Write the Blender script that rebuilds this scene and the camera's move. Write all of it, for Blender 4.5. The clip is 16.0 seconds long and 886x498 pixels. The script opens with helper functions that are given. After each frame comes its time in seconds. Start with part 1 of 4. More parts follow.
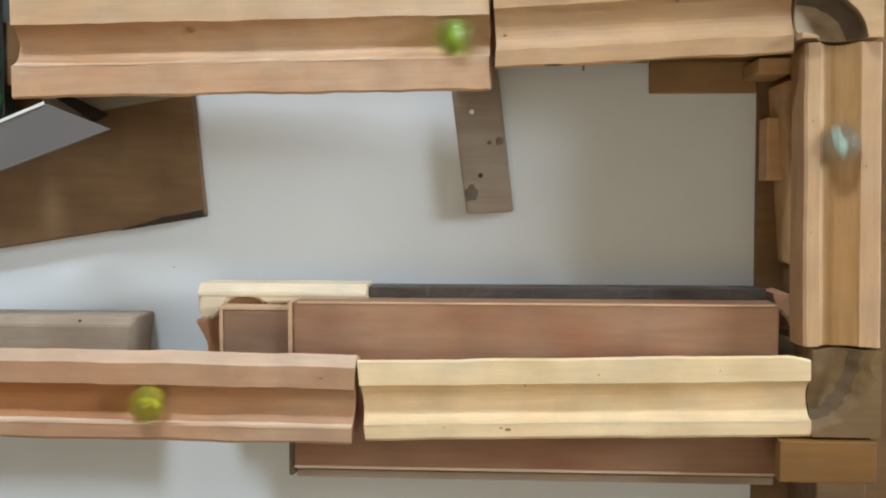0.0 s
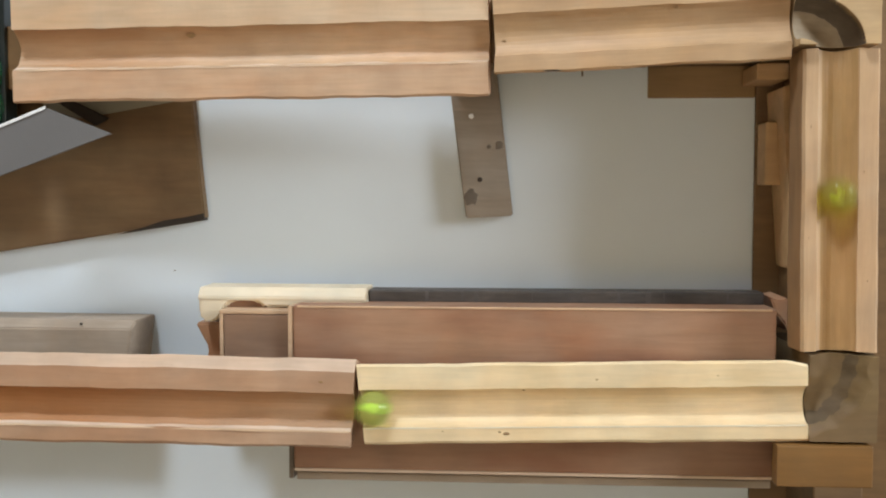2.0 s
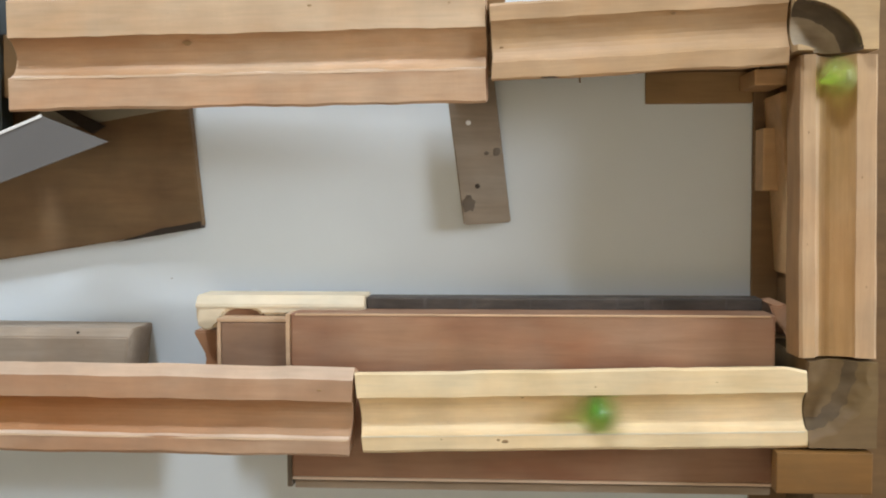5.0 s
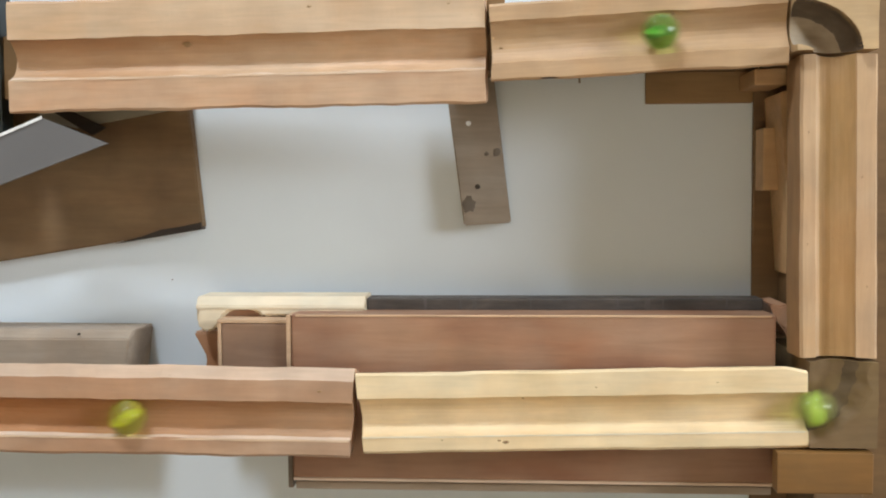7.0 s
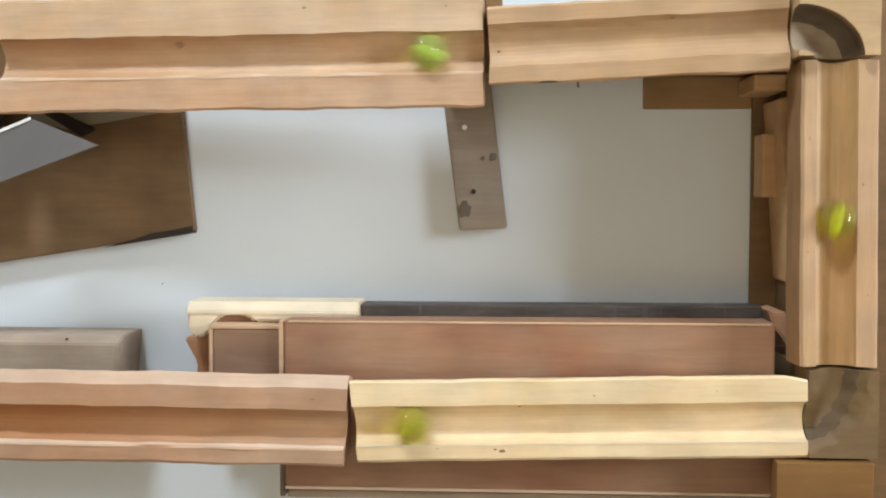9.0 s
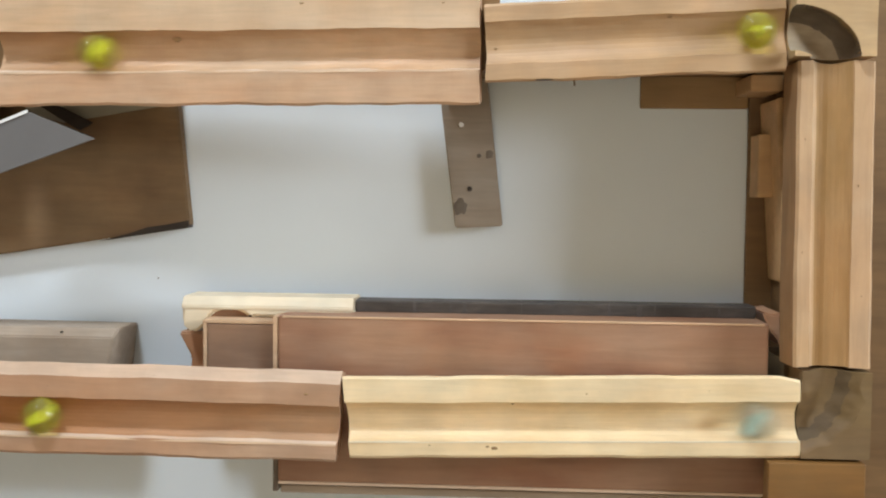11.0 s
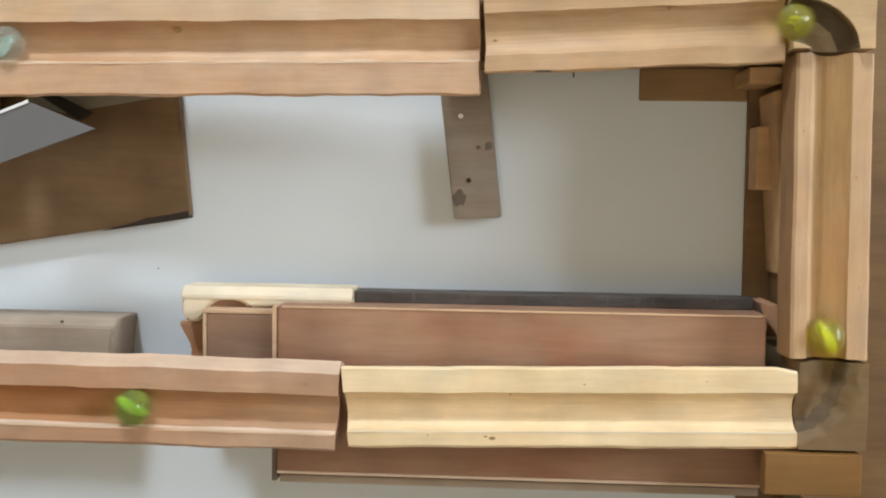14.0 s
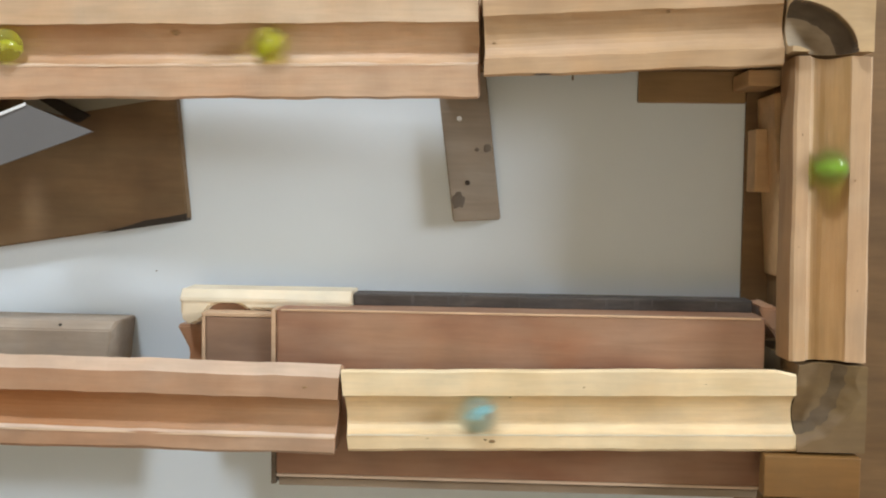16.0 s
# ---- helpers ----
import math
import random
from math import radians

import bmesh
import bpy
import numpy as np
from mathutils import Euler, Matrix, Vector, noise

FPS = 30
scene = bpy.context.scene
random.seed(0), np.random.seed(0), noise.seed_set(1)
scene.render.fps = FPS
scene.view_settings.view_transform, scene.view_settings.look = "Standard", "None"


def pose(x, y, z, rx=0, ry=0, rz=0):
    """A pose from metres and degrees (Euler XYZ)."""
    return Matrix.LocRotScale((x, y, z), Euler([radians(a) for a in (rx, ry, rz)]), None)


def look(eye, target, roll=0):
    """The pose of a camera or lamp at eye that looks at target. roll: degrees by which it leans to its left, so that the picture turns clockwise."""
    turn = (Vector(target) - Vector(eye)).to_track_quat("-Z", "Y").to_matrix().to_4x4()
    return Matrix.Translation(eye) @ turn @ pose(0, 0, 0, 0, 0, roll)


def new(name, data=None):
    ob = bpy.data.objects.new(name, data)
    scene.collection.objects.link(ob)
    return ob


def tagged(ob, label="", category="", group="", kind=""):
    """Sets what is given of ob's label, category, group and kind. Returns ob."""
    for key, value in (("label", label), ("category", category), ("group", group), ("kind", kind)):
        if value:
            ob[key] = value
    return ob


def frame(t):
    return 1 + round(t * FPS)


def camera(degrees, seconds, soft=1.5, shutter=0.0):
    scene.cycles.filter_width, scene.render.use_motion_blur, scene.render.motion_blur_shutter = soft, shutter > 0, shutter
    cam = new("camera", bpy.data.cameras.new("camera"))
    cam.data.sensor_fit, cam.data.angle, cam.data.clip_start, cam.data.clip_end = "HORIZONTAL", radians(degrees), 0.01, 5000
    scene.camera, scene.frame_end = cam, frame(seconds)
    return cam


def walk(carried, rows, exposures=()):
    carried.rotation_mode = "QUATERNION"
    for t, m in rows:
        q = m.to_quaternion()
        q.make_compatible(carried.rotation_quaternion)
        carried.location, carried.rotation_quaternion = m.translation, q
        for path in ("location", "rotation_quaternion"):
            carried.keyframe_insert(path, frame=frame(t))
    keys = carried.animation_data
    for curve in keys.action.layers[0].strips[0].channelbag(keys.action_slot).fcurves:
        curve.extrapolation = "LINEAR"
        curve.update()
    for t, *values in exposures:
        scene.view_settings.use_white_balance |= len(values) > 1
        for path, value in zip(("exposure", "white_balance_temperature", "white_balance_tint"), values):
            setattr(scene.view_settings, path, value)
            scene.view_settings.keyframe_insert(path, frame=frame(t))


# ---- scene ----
cam = camera(46.0, 16.0, soft=2.0, shutter=0.8)
PATH = [
    (0.0, pose(-0.0000, -0.0000, 0.5300, -3.00, 3.99, -0.00)),
    (0.5, pose(0.0014, -0.0013, 0.5309, -3.00, 4.06, -0.02)),
    (1.0, pose(0.0004, -0.0002, 0.5318, -3.12, 3.95, -0.02)),
    (1.5, pose(0.0016, 0.0045, 0.5326, -3.48, 4.35, -0.16)),
    (2.0, pose(0.0013, 0.0044, 0.5318, -3.27, 4.09, 0.04)),
    (2.5, pose(0.0039, 0.0038, 0.5318, -3.35, 4.22, 0.13)),
    (3.0, pose(0.0022, 0.0056, 0.5316, -3.30, 4.28, 0.14)),
    (3.5, pose(0.0031, 0.0048, 0.5315, -3.24, 4.32, 0.37)),
    (4.0, pose(0.0008, 0.0058, 0.5306, -3.07, 4.00, 0.19)),
    (6.5, pose(0.0014, 0.0065, 0.5306, -3.17, 3.90, -0.33)),
    (7.0, pose(0.0016, 0.0068, 0.5306, -3.16, 4.01, -0.34)),
    (7.5, pose(0.0017, 0.0067, 0.5287, -3.02, 3.49, -0.32)),
    (8.0, pose(-0.0018, 0.0056, 0.5293, -3.13, 3.51, -0.23)),
    (8.5, pose(-0.0017, 0.0071, 0.5271, -3.20, 3.74, -0.08)),
    (9.0, pose(-0.0030, 0.0070, 0.5242, -2.90, 3.29, 0.02)),
    (11.5, pose(0.0006, 0.0056, 0.5246, -2.99, 3.55, 0.67)),
    (12.0, pose(0.0000, 0.0047, 0.5253, -3.14, 3.74, 0.66)),
    (12.5, pose(-0.0005, 0.0065, 0.5248, -3.28, 3.47, 0.64)),
    (13.0, pose(0.0002, 0.0062, 0.5258, -3.24, 3.39, 0.73)),
    (13.5, pose(0.0013, 0.0051, 0.5262, -3.08, 3.46, 0.63)),
    (14.0, pose(0.0013, 0.0044, 0.5258, -3.19, 3.50, 0.80)),
    (14.5, pose(-0.0019, 0.0050, 0.5269, -3.25, 3.46, 0.59)),
    (15.0, pose(-0.0002, 0.0070, 0.5255, -3.24, 3.47, 0.63)),
    (15.5, pose(-0.0007, 0.0081, 0.5248, -3.27, 3.19, 0.59)),
    (16.0, pose(-0.0013, 0.0076, 0.5257, -3.43, 3.14, 0.75)),
]

walk(cam, PATH, [(0.0, -0.03), (0.5, 0.0), (2.5, 0.0), (3.0, 0.12), (3.5, 0.01), (6.5, -0.01), (7.0, 0.06), (8.0, 0.08), (8.5, 0.12), (9.0, 0.16), (11.5, 0.06), (12.0, 0.04), (12.5, 0.10), (14.0, 0.10), (16.0, 0.06)])

# ---- world and light ----
world = bpy.data.worlds.new("world")
scene.world = world
world.use_nodes = True
wn = world.node_tree.nodes
sky = wn.new("ShaderNodeTexSky")
sky.sky_type = "NISHITA"
sky.sun_disc = False
sky.sun_elevation = radians(50)
sky.sun_rotation = radians(75)
world.node_tree.links.new(sky.outputs[0], wn["Background"].inputs[0])
wn["Background"].inputs[1].default_value = 0.08


def area_light(name, at, target, width, height, watts, colour):
    lamp = bpy.data.lights.new(name, "AREA")
    lamp.shape, lamp.size, lamp.size_y = "RECTANGLE", width, height
    lamp.energy, lamp.color = watts, colour
    ob = new(name, lamp)
    ob.matrix_world = look(at, target)
    return ob


area_light("daylight_north", (-0.36, 1.21, 0.71), (-0.12, 0, 0), 0.22, 0.20, 15.4, (0.80, 0.90, 1.0))
area_light("daylight_east", (1.46, 0.42, 0.77), (0, 0, 0), 0.45, 0.66, 25, (0.83, 0.91, 0.98))
# added warm overhead fill that lifts the shade; no such source is known
area_light("fill_light", (-0.10, -0.35, 1.90), (-0.10, -0.35, 0), 0.80, 0.80, 4.6, (1.0, 0.77, 0.48))


# ---- materials ----
def material(name, rough=0.5, metal=0.0):
    m = bpy.data.materials.new(name)
    m.use_nodes = True
    b = m.node_tree.nodes["Principled BSDF"]
    b.inputs["Roughness"].default_value = rough
    b.inputs["Metallic"].default_value = metal
    return m, m.node_tree.nodes, m.node_tree.links, b


def wood(name, dark, light, rough=0.5, grain=60.0, stretch=14.0, stain=0.35, stain_colour=None, bump=0.25, warm=None, blotch=0.11, streak=0.06):
    """Wood whose grain runs along the piece's own x axis."""
    m, n, l, b = material(name, rough)
    co = n.new("ShaderNodeTexCoord")
    info = n.new("ShaderNodeObjectInfo")
    shift = n.new("ShaderNodeVectorMath")
    shift.operation = "MULTIPLY_ADD"
    l.new(co.outputs["Object"], shift.inputs[0])
    shift.inputs[1].default_value = (1, 1, 1)
    l.new(info.outputs["Random"], shift.inputs[2])
    mp = n.new("ShaderNodeMapping")
    mp.inputs["Scale"].default_value = (grain / stretch, grain, grain)
    l.new(shift.outputs[0], mp.inputs["Vector"])
    fine = n.new("ShaderNodeTexNoise")
    fine.inputs["Scale"].default_value = 4.0
    fine.inputs["Detail"].default_value = 6.0
    fine.inputs["Roughness"].default_value = 0.65
    fine.inputs["Distortion"].default_value = 0.6
    l.new(mp.outputs[0], fine.inputs["Vector"])
    ramp = n.new("ShaderNodeValToRGB")
    ramp.color_ramp.elements[0].position = 0.12
    ramp.color_ramp.elements[1].position = 0.88
    ramp.color_ramp.elements[0].color = (*dark, 1)
    ramp.color_ramp.elements[1].color = (*light, 1)
    l.new(fine.outputs["Fac"], ramp.inputs[0])
    mp2 = n.new("ShaderNodeMapping")
    mp2.inputs["Scale"].default_value = (9, 30, 30)
    l.new(shift.outputs[0], mp2.inputs["Vector"])
    big = n.new("ShaderNodeTexNoise")
    big.inputs["Scale"].default_value = 1.6
    big.inputs["Detail"].default_value = 3.0
    l.new(mp2.outputs[0], big.inputs["Vector"])
    br = n.new("ShaderNodeValToRGB")
    br.color_ramp.elements[0].position = 0.42
    br.color_ramp.elements[1].position = 0.68
    br.color_ramp.elements[0].color = (0, 0, 0, 1)
    br.color_ramp.elements[1].color = (stain, stain, stain, 1)
    l.new(big.outputs["Fac"], br.inputs[0])
    mix = n.new("ShaderNodeMix")
    mix.data_type = "RGBA"
    l.new(br.outputs[0], mix.inputs[0])
    l.new(ramp.outputs[0], mix.inputs[6])
    mix.inputs[7].default_value = (*(stain_colour or tuple(0.6 * c for c in dark)), 1)
    mottle = n.new("ShaderNodeTexNoise")
    mottle.inputs["Scale"].default_value = 45.0
    mottle.inputs["Detail"].default_value = 5.0
    l.new(shift.outputs[0], mottle.inputs["Vector"])
    worn = n.new("ShaderNodeMapRange")
    worn.inputs[1].default_value, worn.inputs[2].default_value = 0.3, 0.7
    worn.inputs[3].default_value, worn.inputs[4].default_value = 1 - blotch, 1 + blotch
    l.new(mottle.outputs["Fac"], worn.inputs[0])
    tone = n.new("ShaderNodeMix")
    tone.data_type, tone.blend_type = "RGBA", "MULTIPLY"
    tone.inputs[0].default_value = 1.0
    l.new(mix.outputs[2], tone.inputs[6])
    l.new(worn.outputs[0], tone.inputs[7])
    speck = n.new("ShaderNodeTexNoise")
    speck.inputs["Scale"].default_value = 520.0
    speck.inputs["Detail"].default_value = 2.0
    l.new(shift.outputs[0], speck.inputs["Vector"])
    dots = n.new("ShaderNodeMapRange")
    dots.inputs[1].default_value, dots.inputs[2].default_value = 0.72, 0.84
    dots.inputs[3].default_value, dots.inputs[4].default_value = 1.0, 0.80
    l.new(speck.outputs["Fac"], dots.inputs[0])
    dirt = n.new("ShaderNodeMix")
    dirt.data_type, dirt.blend_type = "RGBA", "MULTIPLY"
    dirt.inputs[0].default_value = 1.0
    mp3 = n.new("ShaderNodeMapping")
    mp3.inputs["Scale"].default_value = (30, 300, 300)
    l.new(shift.outputs[0], mp3.inputs["Vector"])
    line = n.new("ShaderNodeTexNoise")
    line.inputs["Scale"].default_value = 1.0
    line.inputs["Detail"].default_value = 4.0
    line.inputs["Distortion"].default_value = 0.8
    l.new(mp3.outputs[0], line.inputs["Vector"])
    grainy = n.new("ShaderNodeMapRange")
    grainy.inputs[1].default_value, grainy.inputs[2].default_value = 0.34, 0.62
    grainy.inputs[3].default_value, grainy.inputs[4].default_value = 1 - streak, 1.03
    l.new(line.outputs["Fac"], grainy.inputs[0])
    pores = n.new("ShaderNodeMath")
    pores.operation = "MULTIPLY"
    l.new(dots.outputs[0], pores.inputs[0])
    l.new(grainy.outputs[0], pores.inputs[1])
    hue = n.new("ShaderNodeTexNoise")
    hue.inputs["Scale"].default_value = 26.0
    hue.inputs["Detail"].default_value = 4.0
    hue.inputs["Distortion"].default_value = 1.0
    l.new(shift.outputs[0], hue.inputs["Vector"])
    cast = n.new("ShaderNodeValToRGB")
    cast.color_ramp.elements[0].position, cast.color_ramp.elements[1].position = 0.32, 0.68
    cast.color_ramp.elements[0].color = (1.02, 0.98, 0.94, 1)
    cast.color_ramp.elements[1].color = (0.98, 1.005, 1.03, 1)
    l.new(hue.outputs["Fac"], cast.inputs[0])
    tinted = n.new("ShaderNodeMix")
    tinted.data_type, tinted.blend_type = "RGBA", "MULTIPLY"
    tinted.inputs[0].default_value = 1.0
    l.new(tone.outputs[2], tinted.inputs[6])
    l.new(cast.outputs[0], tinted.inputs[7])
    l.new(tinted.outputs[2], dirt.inputs[6])
    l.new(pores.outputs[0], dirt.inputs[7])
    if warm:
        near, far, tint = warm
        sep = n.new("ShaderNodeSeparateXYZ")
        l.new(co.outputs["Object"], sep.inputs[0])
        fade = n.new("ShaderNodeMapRange")
        fade.inputs[1].default_value, fade.inputs[2].default_value = near, far
        fade.inputs[3].default_value, fade.inputs[4].default_value = -0.15, 1.0
        l.new(sep.outputs[0], fade.inputs[0])
        blot = n.new("ShaderNodeMath")
        blot.operation, blot.use_clamp = "MULTIPLY", True
        l.new(fade.outputs[0], blot.inputs[0])
        patch = n.new("ShaderNodeMapRange")
        patch.inputs[1].default_value, patch.inputs[2].default_value = 0.35, 0.65
        patch.inputs[3].default_value, patch.inputs[4].default_value = 0.35, 0.95
        l.new(big.outputs["Fac"], patch.inputs[0])
        l.new(patch.outputs[0], blot.inputs[1])
        oil = n.new("ShaderNodeMix")
        oil.data_type = "RGBA"
        l.new(blot.outputs[0], oil.inputs[0])
        l.new(dirt.outputs[2], oil.inputs[6])
        oil.inputs[7].default_value = (*tint, 1)
        dirt = oil
    l.new(dirt.outputs[2], b.inputs["Base Color"])
    gloss = n.new("ShaderNodeMapRange")
    gloss.inputs[1].default_value, gloss.inputs[2].default_value = 0.3, 0.7
    gloss.inputs[3].default_value, gloss.inputs[4].default_value = rough - 0.02, min(1.0, rough + 0.18)
    l.new(hue.outputs["Fac"], gloss.inputs[0])
    l.new(gloss.outputs[0], b.inputs["Roughness"])
    bp = n.new("ShaderNodeBump")
    bp.inputs["Strength"].default_value = bump
    bp.inputs["Distance"].default_value = 0.0006
    l.new(fine.outputs["Fac"], bp.inputs["Height"])
    l.new(bp.outputs[0], b.inputs["Normal"])
    return m


def plain(name, colour, rough=0.5, vary=0.12, scale=30.0, metal=0.0, bump=0.08):
    m, n, l, b = material(name, rough, metal)
    co = n.new("ShaderNodeTexCoord")
    noise_node = n.new("ShaderNodeTexNoise")
    noise_node.inputs["Scale"].default_value = scale
    noise_node.inputs["Detail"].default_value = 6
    l.new(co.outputs["Object"], noise_node.inputs["Vector"])
    ramp = n.new("ShaderNodeValToRGB")
    ramp.color_ramp.elements[0].color = (*[c * (1 - vary) for c in colour], 1)
    ramp.color_ramp.elements[1].color = (*[min(1, c * (1 + vary)) for c in colour], 1)
    ramp.color_ramp.elements[0].position = 0.3
    ramp.color_ramp.elements[1].position = 0.7
    l.new(noise_node.outputs["Fac"], ramp.inputs[0])
    l.new(ramp.outputs[0], b.inputs["Base Color"])
    bp = n.new("ShaderNodeBump")
    bp.inputs["Strength"].default_value = bump
    bp.inputs["Distance"].default_value = 0.001
    l.new(noise_node.outputs["Fac"], bp.inputs["Height"])
    l.new(bp.outputs[0], b.inputs["Normal"])
    return m


def glass(name, colour, clear=0.88):
    m, n, l, b = material(name, 0.03)
    b.inputs["Base Color"].default_value = (*colour, 1)
    b.inputs["Transmission Weight"].default_value = clear
    b.inputs["IOR"].default_value = 1.5
    return m


WHITE_TABLE = plain("white_laminate", (0.715, 0.782, 0.835), 0.35, 0.02, 14, bump=0.02)
PINE = wood("pale_yellow_pine", (0.720, 0.539, 0.312), (0.820, 0.657, 0.423), 0.5, 50, 16, 0.4, (0.66, 0.47, 0.215))
TAN = wood("tan_hardwood", (0.516, 0.324, 0.197), (0.636, 0.438, 0.292), 0.45, 55, 14, 0.7, (0.53, 0.285, 0.155))
TAN_GREY = wood("weathered_tan_hardwood", (0.40, 0.245, 0.152), (0.52, 0.345, 0.228), 0.5, 55, 14, 0.65, (0.42, 0.225, 0.125), blotch=0.15, warm=(0.400, 0.150, (0.43, 0.205, 0.100)))
OAK = wood("honey_oak", (0.435, 0.254, 0.109), (0.563, 0.354, 0.168), 0.45, 60, 14, 0.65, (0.36, 0.215, 0.075))
BROWN = wood("brown_board", (0.272, 0.146, 0.083), (0.378, 0.221, 0.137), 0.5, 45, 9, 0.85, (0.27, 0.115, 0.058))
CROSS_BROWN = wood("cross_board_brown", (0.270, 0.162, 0.067), (0.360, 0.221, 0.097), 0.5, 45, 10, 0.5)
DARK_BROWN = wood("dark_brown_plank", (0.149, 0.088, 0.040), (0.224, 0.140, 0.066), 0.6, 40, 9, 0.55, (0.150, 0.080, 0.033), blotch=0.16)
BASE_BROWN = wood("base_brown", (0.162, 0.088, 0.031), (0.236, 0.133, 0.052), 0.5, 45, 10, 0.5)
GREY_WOOD = wood("grey_weathered_wood", (0.27, 0.22, 0.17), (0.36, 0.30, 0.24), 0.6, 45, 9, 0.4, (0.18, 0.14, 0.1))
BLOCK_WOOD = wood("grey_brown_block", (0.155, 0.092, 0.033), (0.209, 0.131, 0.050), 0.55, 40, 4, 0.6, (0.17, 0.10, 0.045))
BLOCK_TAN = wood("tan_corner_block", (0.458, 0.304, 0.155), (0.567, 0.392, 0.207), 0.5, 40, 4, 0.3)
GREY_BEND = wood("grey_brown_groove", (0.27, 0.205, 0.135), (0.42, 0.335, 0.235), 0.5, 50, 3, 0.6, (0.20, 0.15, 0.10), blotch=0.3)
DARK_BEND = wood("dark_groove_wall", (0.085, 0.062, 0.042), (0.160, 0.120, 0.085), 0.6, 50, 3, 0.6, (0.045, 0.032, 0.02), blotch=0.35)
WORN_DARK = wood("dark_rubbed_bend", (0.112, 0.070, 0.030), (0.168, 0.108, 0.050), 0.6, 50, 3, 0.6, blotch=0.25)
# orange-brown, with the shade of the rail's west side put into the colour
SHADED_OAK = wood("shaded_oak_side", (0.30, 0.155, 0.060), (0.40, 0.225, 0.100), 0.55, 60, 12, 0.5)
ORANGE = wood("orange_plywood", (0.190, 0.089, 0.021), (0.231, 0.115, 0.031), 0.45, 40, 8, 0.4)
CREAM = wood("cream_pine", (0.662, 0.552, 0.386), (0.754, 0.653, 0.488), 0.55, 45, 12, 0.12)
EBONY = wood("black_stained_wood", (0.044, 0.035, 0.030), (0.098, 0.081, 0.069), 0.5, 90, 3, 0.2, blotch=0.3, streak=0.3)
SMALL_TAN = wood("offcut_tan", (0.556, 0.337, 0.154), (0.667, 0.428, 0.215), 0.5, 60, 12, 0.3)
BAR_WOOD = wood("grey_tan_bar", (0.352, 0.270, 0.198), (0.431, 0.344, 0.262), 0.55, 50, 12, 0.4)
PANEL_WOOD = wood("dark_red_brown_panel", (0.228, 0.131, 0.080), (0.307, 0.188, 0.121), 0.5, 40, 8, 0.3)
# wear on the sloping edge, plus the light it catches, put into the colour
WORN_LIT_TAN = wood("worn_lit_sloping_edge", (0.52, 0.355, 0.240), (0.64, 0.465, 0.335), 0.55, 55, 14, 0.3)
VARNISH = wood("orange_varnish_groove", (0.400, 0.209, 0.099), (0.510, 0.293, 0.155), 0.58, 50, 12, 0.75, (0.42, 0.275, 0.170), warm=(0.415, 0.285, (0.40, 0.150, 0.038)))
# worn wood made paler still: the groove lip's highlight is in the colour
WORN_LIT_LIP = wood("worn_lit_lip", (0.66, 0.49, 0.36), (0.78, 0.62, 0.48), 0.45, 60, 12, 0.4, (0.58, 0.40, 0.28))
TAN_GROOVE = wood("worn_tan_groove", (0.54, 0.345, 0.195), (0.66, 0.46, 0.30), 0.42, 55, 12, 0.6, (0.52, 0.30, 0.155), warm=(0.05, 0.20, (0.42, 0.225, 0.110)))
PALE_OAK = wood("pale_honey_oak", (0.460, 0.282, 0.150), (0.576, 0.380, 0.221), 0.45, 60, 14, 0.55, (0.46, 0.295, 0.150))
# paler oak: light caught by the left groove wall is put into the colour
LIT_OAK_LIP = wood("lit_oak_lip", (0.546, 0.360, 0.202), (0.659, 0.465, 0.293), 0.45, 60, 14, 0.4)
PALE_TAN = wood("pale_tan_flat", (0.590, 0.405, 0.250), (0.690, 0.510, 0.345), 0.45, 55, 14, 0.6, (0.55, 0.35, 0.20))
EDGE_WOOD = wood("bare_edge_wood", (0.523, 0.330, 0.194), (0.654, 0.450, 0.282), 0.6, 60, 10, 0.3)
# for chipped wood and for the painted shadow on the card
DARK_EDGE = wood("dark_chip_and_shadow", (0.030, 0.022, 0.016), (0.060, 0.045, 0.034), 0.8, 60, 8, 0.3)
SHEET_GREY = plain("grey_plastic_sheet", (0.155, 0.150, 0.15), 0.35, 0.04, 20)
SHEET_OLIVE = plain("olive_grey_card", (0.30, 0.28, 0.22), 0.6, 0.06, 20)
WHITE_EDGE = plain("white_edge", (0.85, 0.85, 0.85), 0.4, 0.02, 20)
BIN_BLACK = plain("black_plastic", (0.012, 0.018, 0.018), 0.3, 0.2, 20)
STAIN_SHADE = wood("dark_stain_and_shade", (0.135, 0.105, 0.078), (0.21, 0.168, 0.128), 0.6, 45, 9, 0.4)
SCUFF = wood("grey_scuff", (0.058, 0.050, 0.045), (0.105, 0.092, 0.083), 0.5, 90, 6, 0.2)
KNOT = plain("knot_wood", (0.30, 0.18, 0.080), 0.6, 0.3, 300)
HOLE = plain("dark_hole", (0.05, 0.036, 0.025), 0.8, 0.2, 100)
WALL_PAINT = plain("cream_wall_paint", (0.66, 0.60, 0.50), 0.8, 0.03, 3)
CEILING_PAINT = plain("white_ceiling_paint", (0.75, 0.72, 0.66), 0.8, 0.03, 3)
FLOOR_WOOD = wood("floor_boards", (0.262, 0.150, 0.070), (0.371, 0.220, 0.114), 0.45, 12, 10, 0.3)


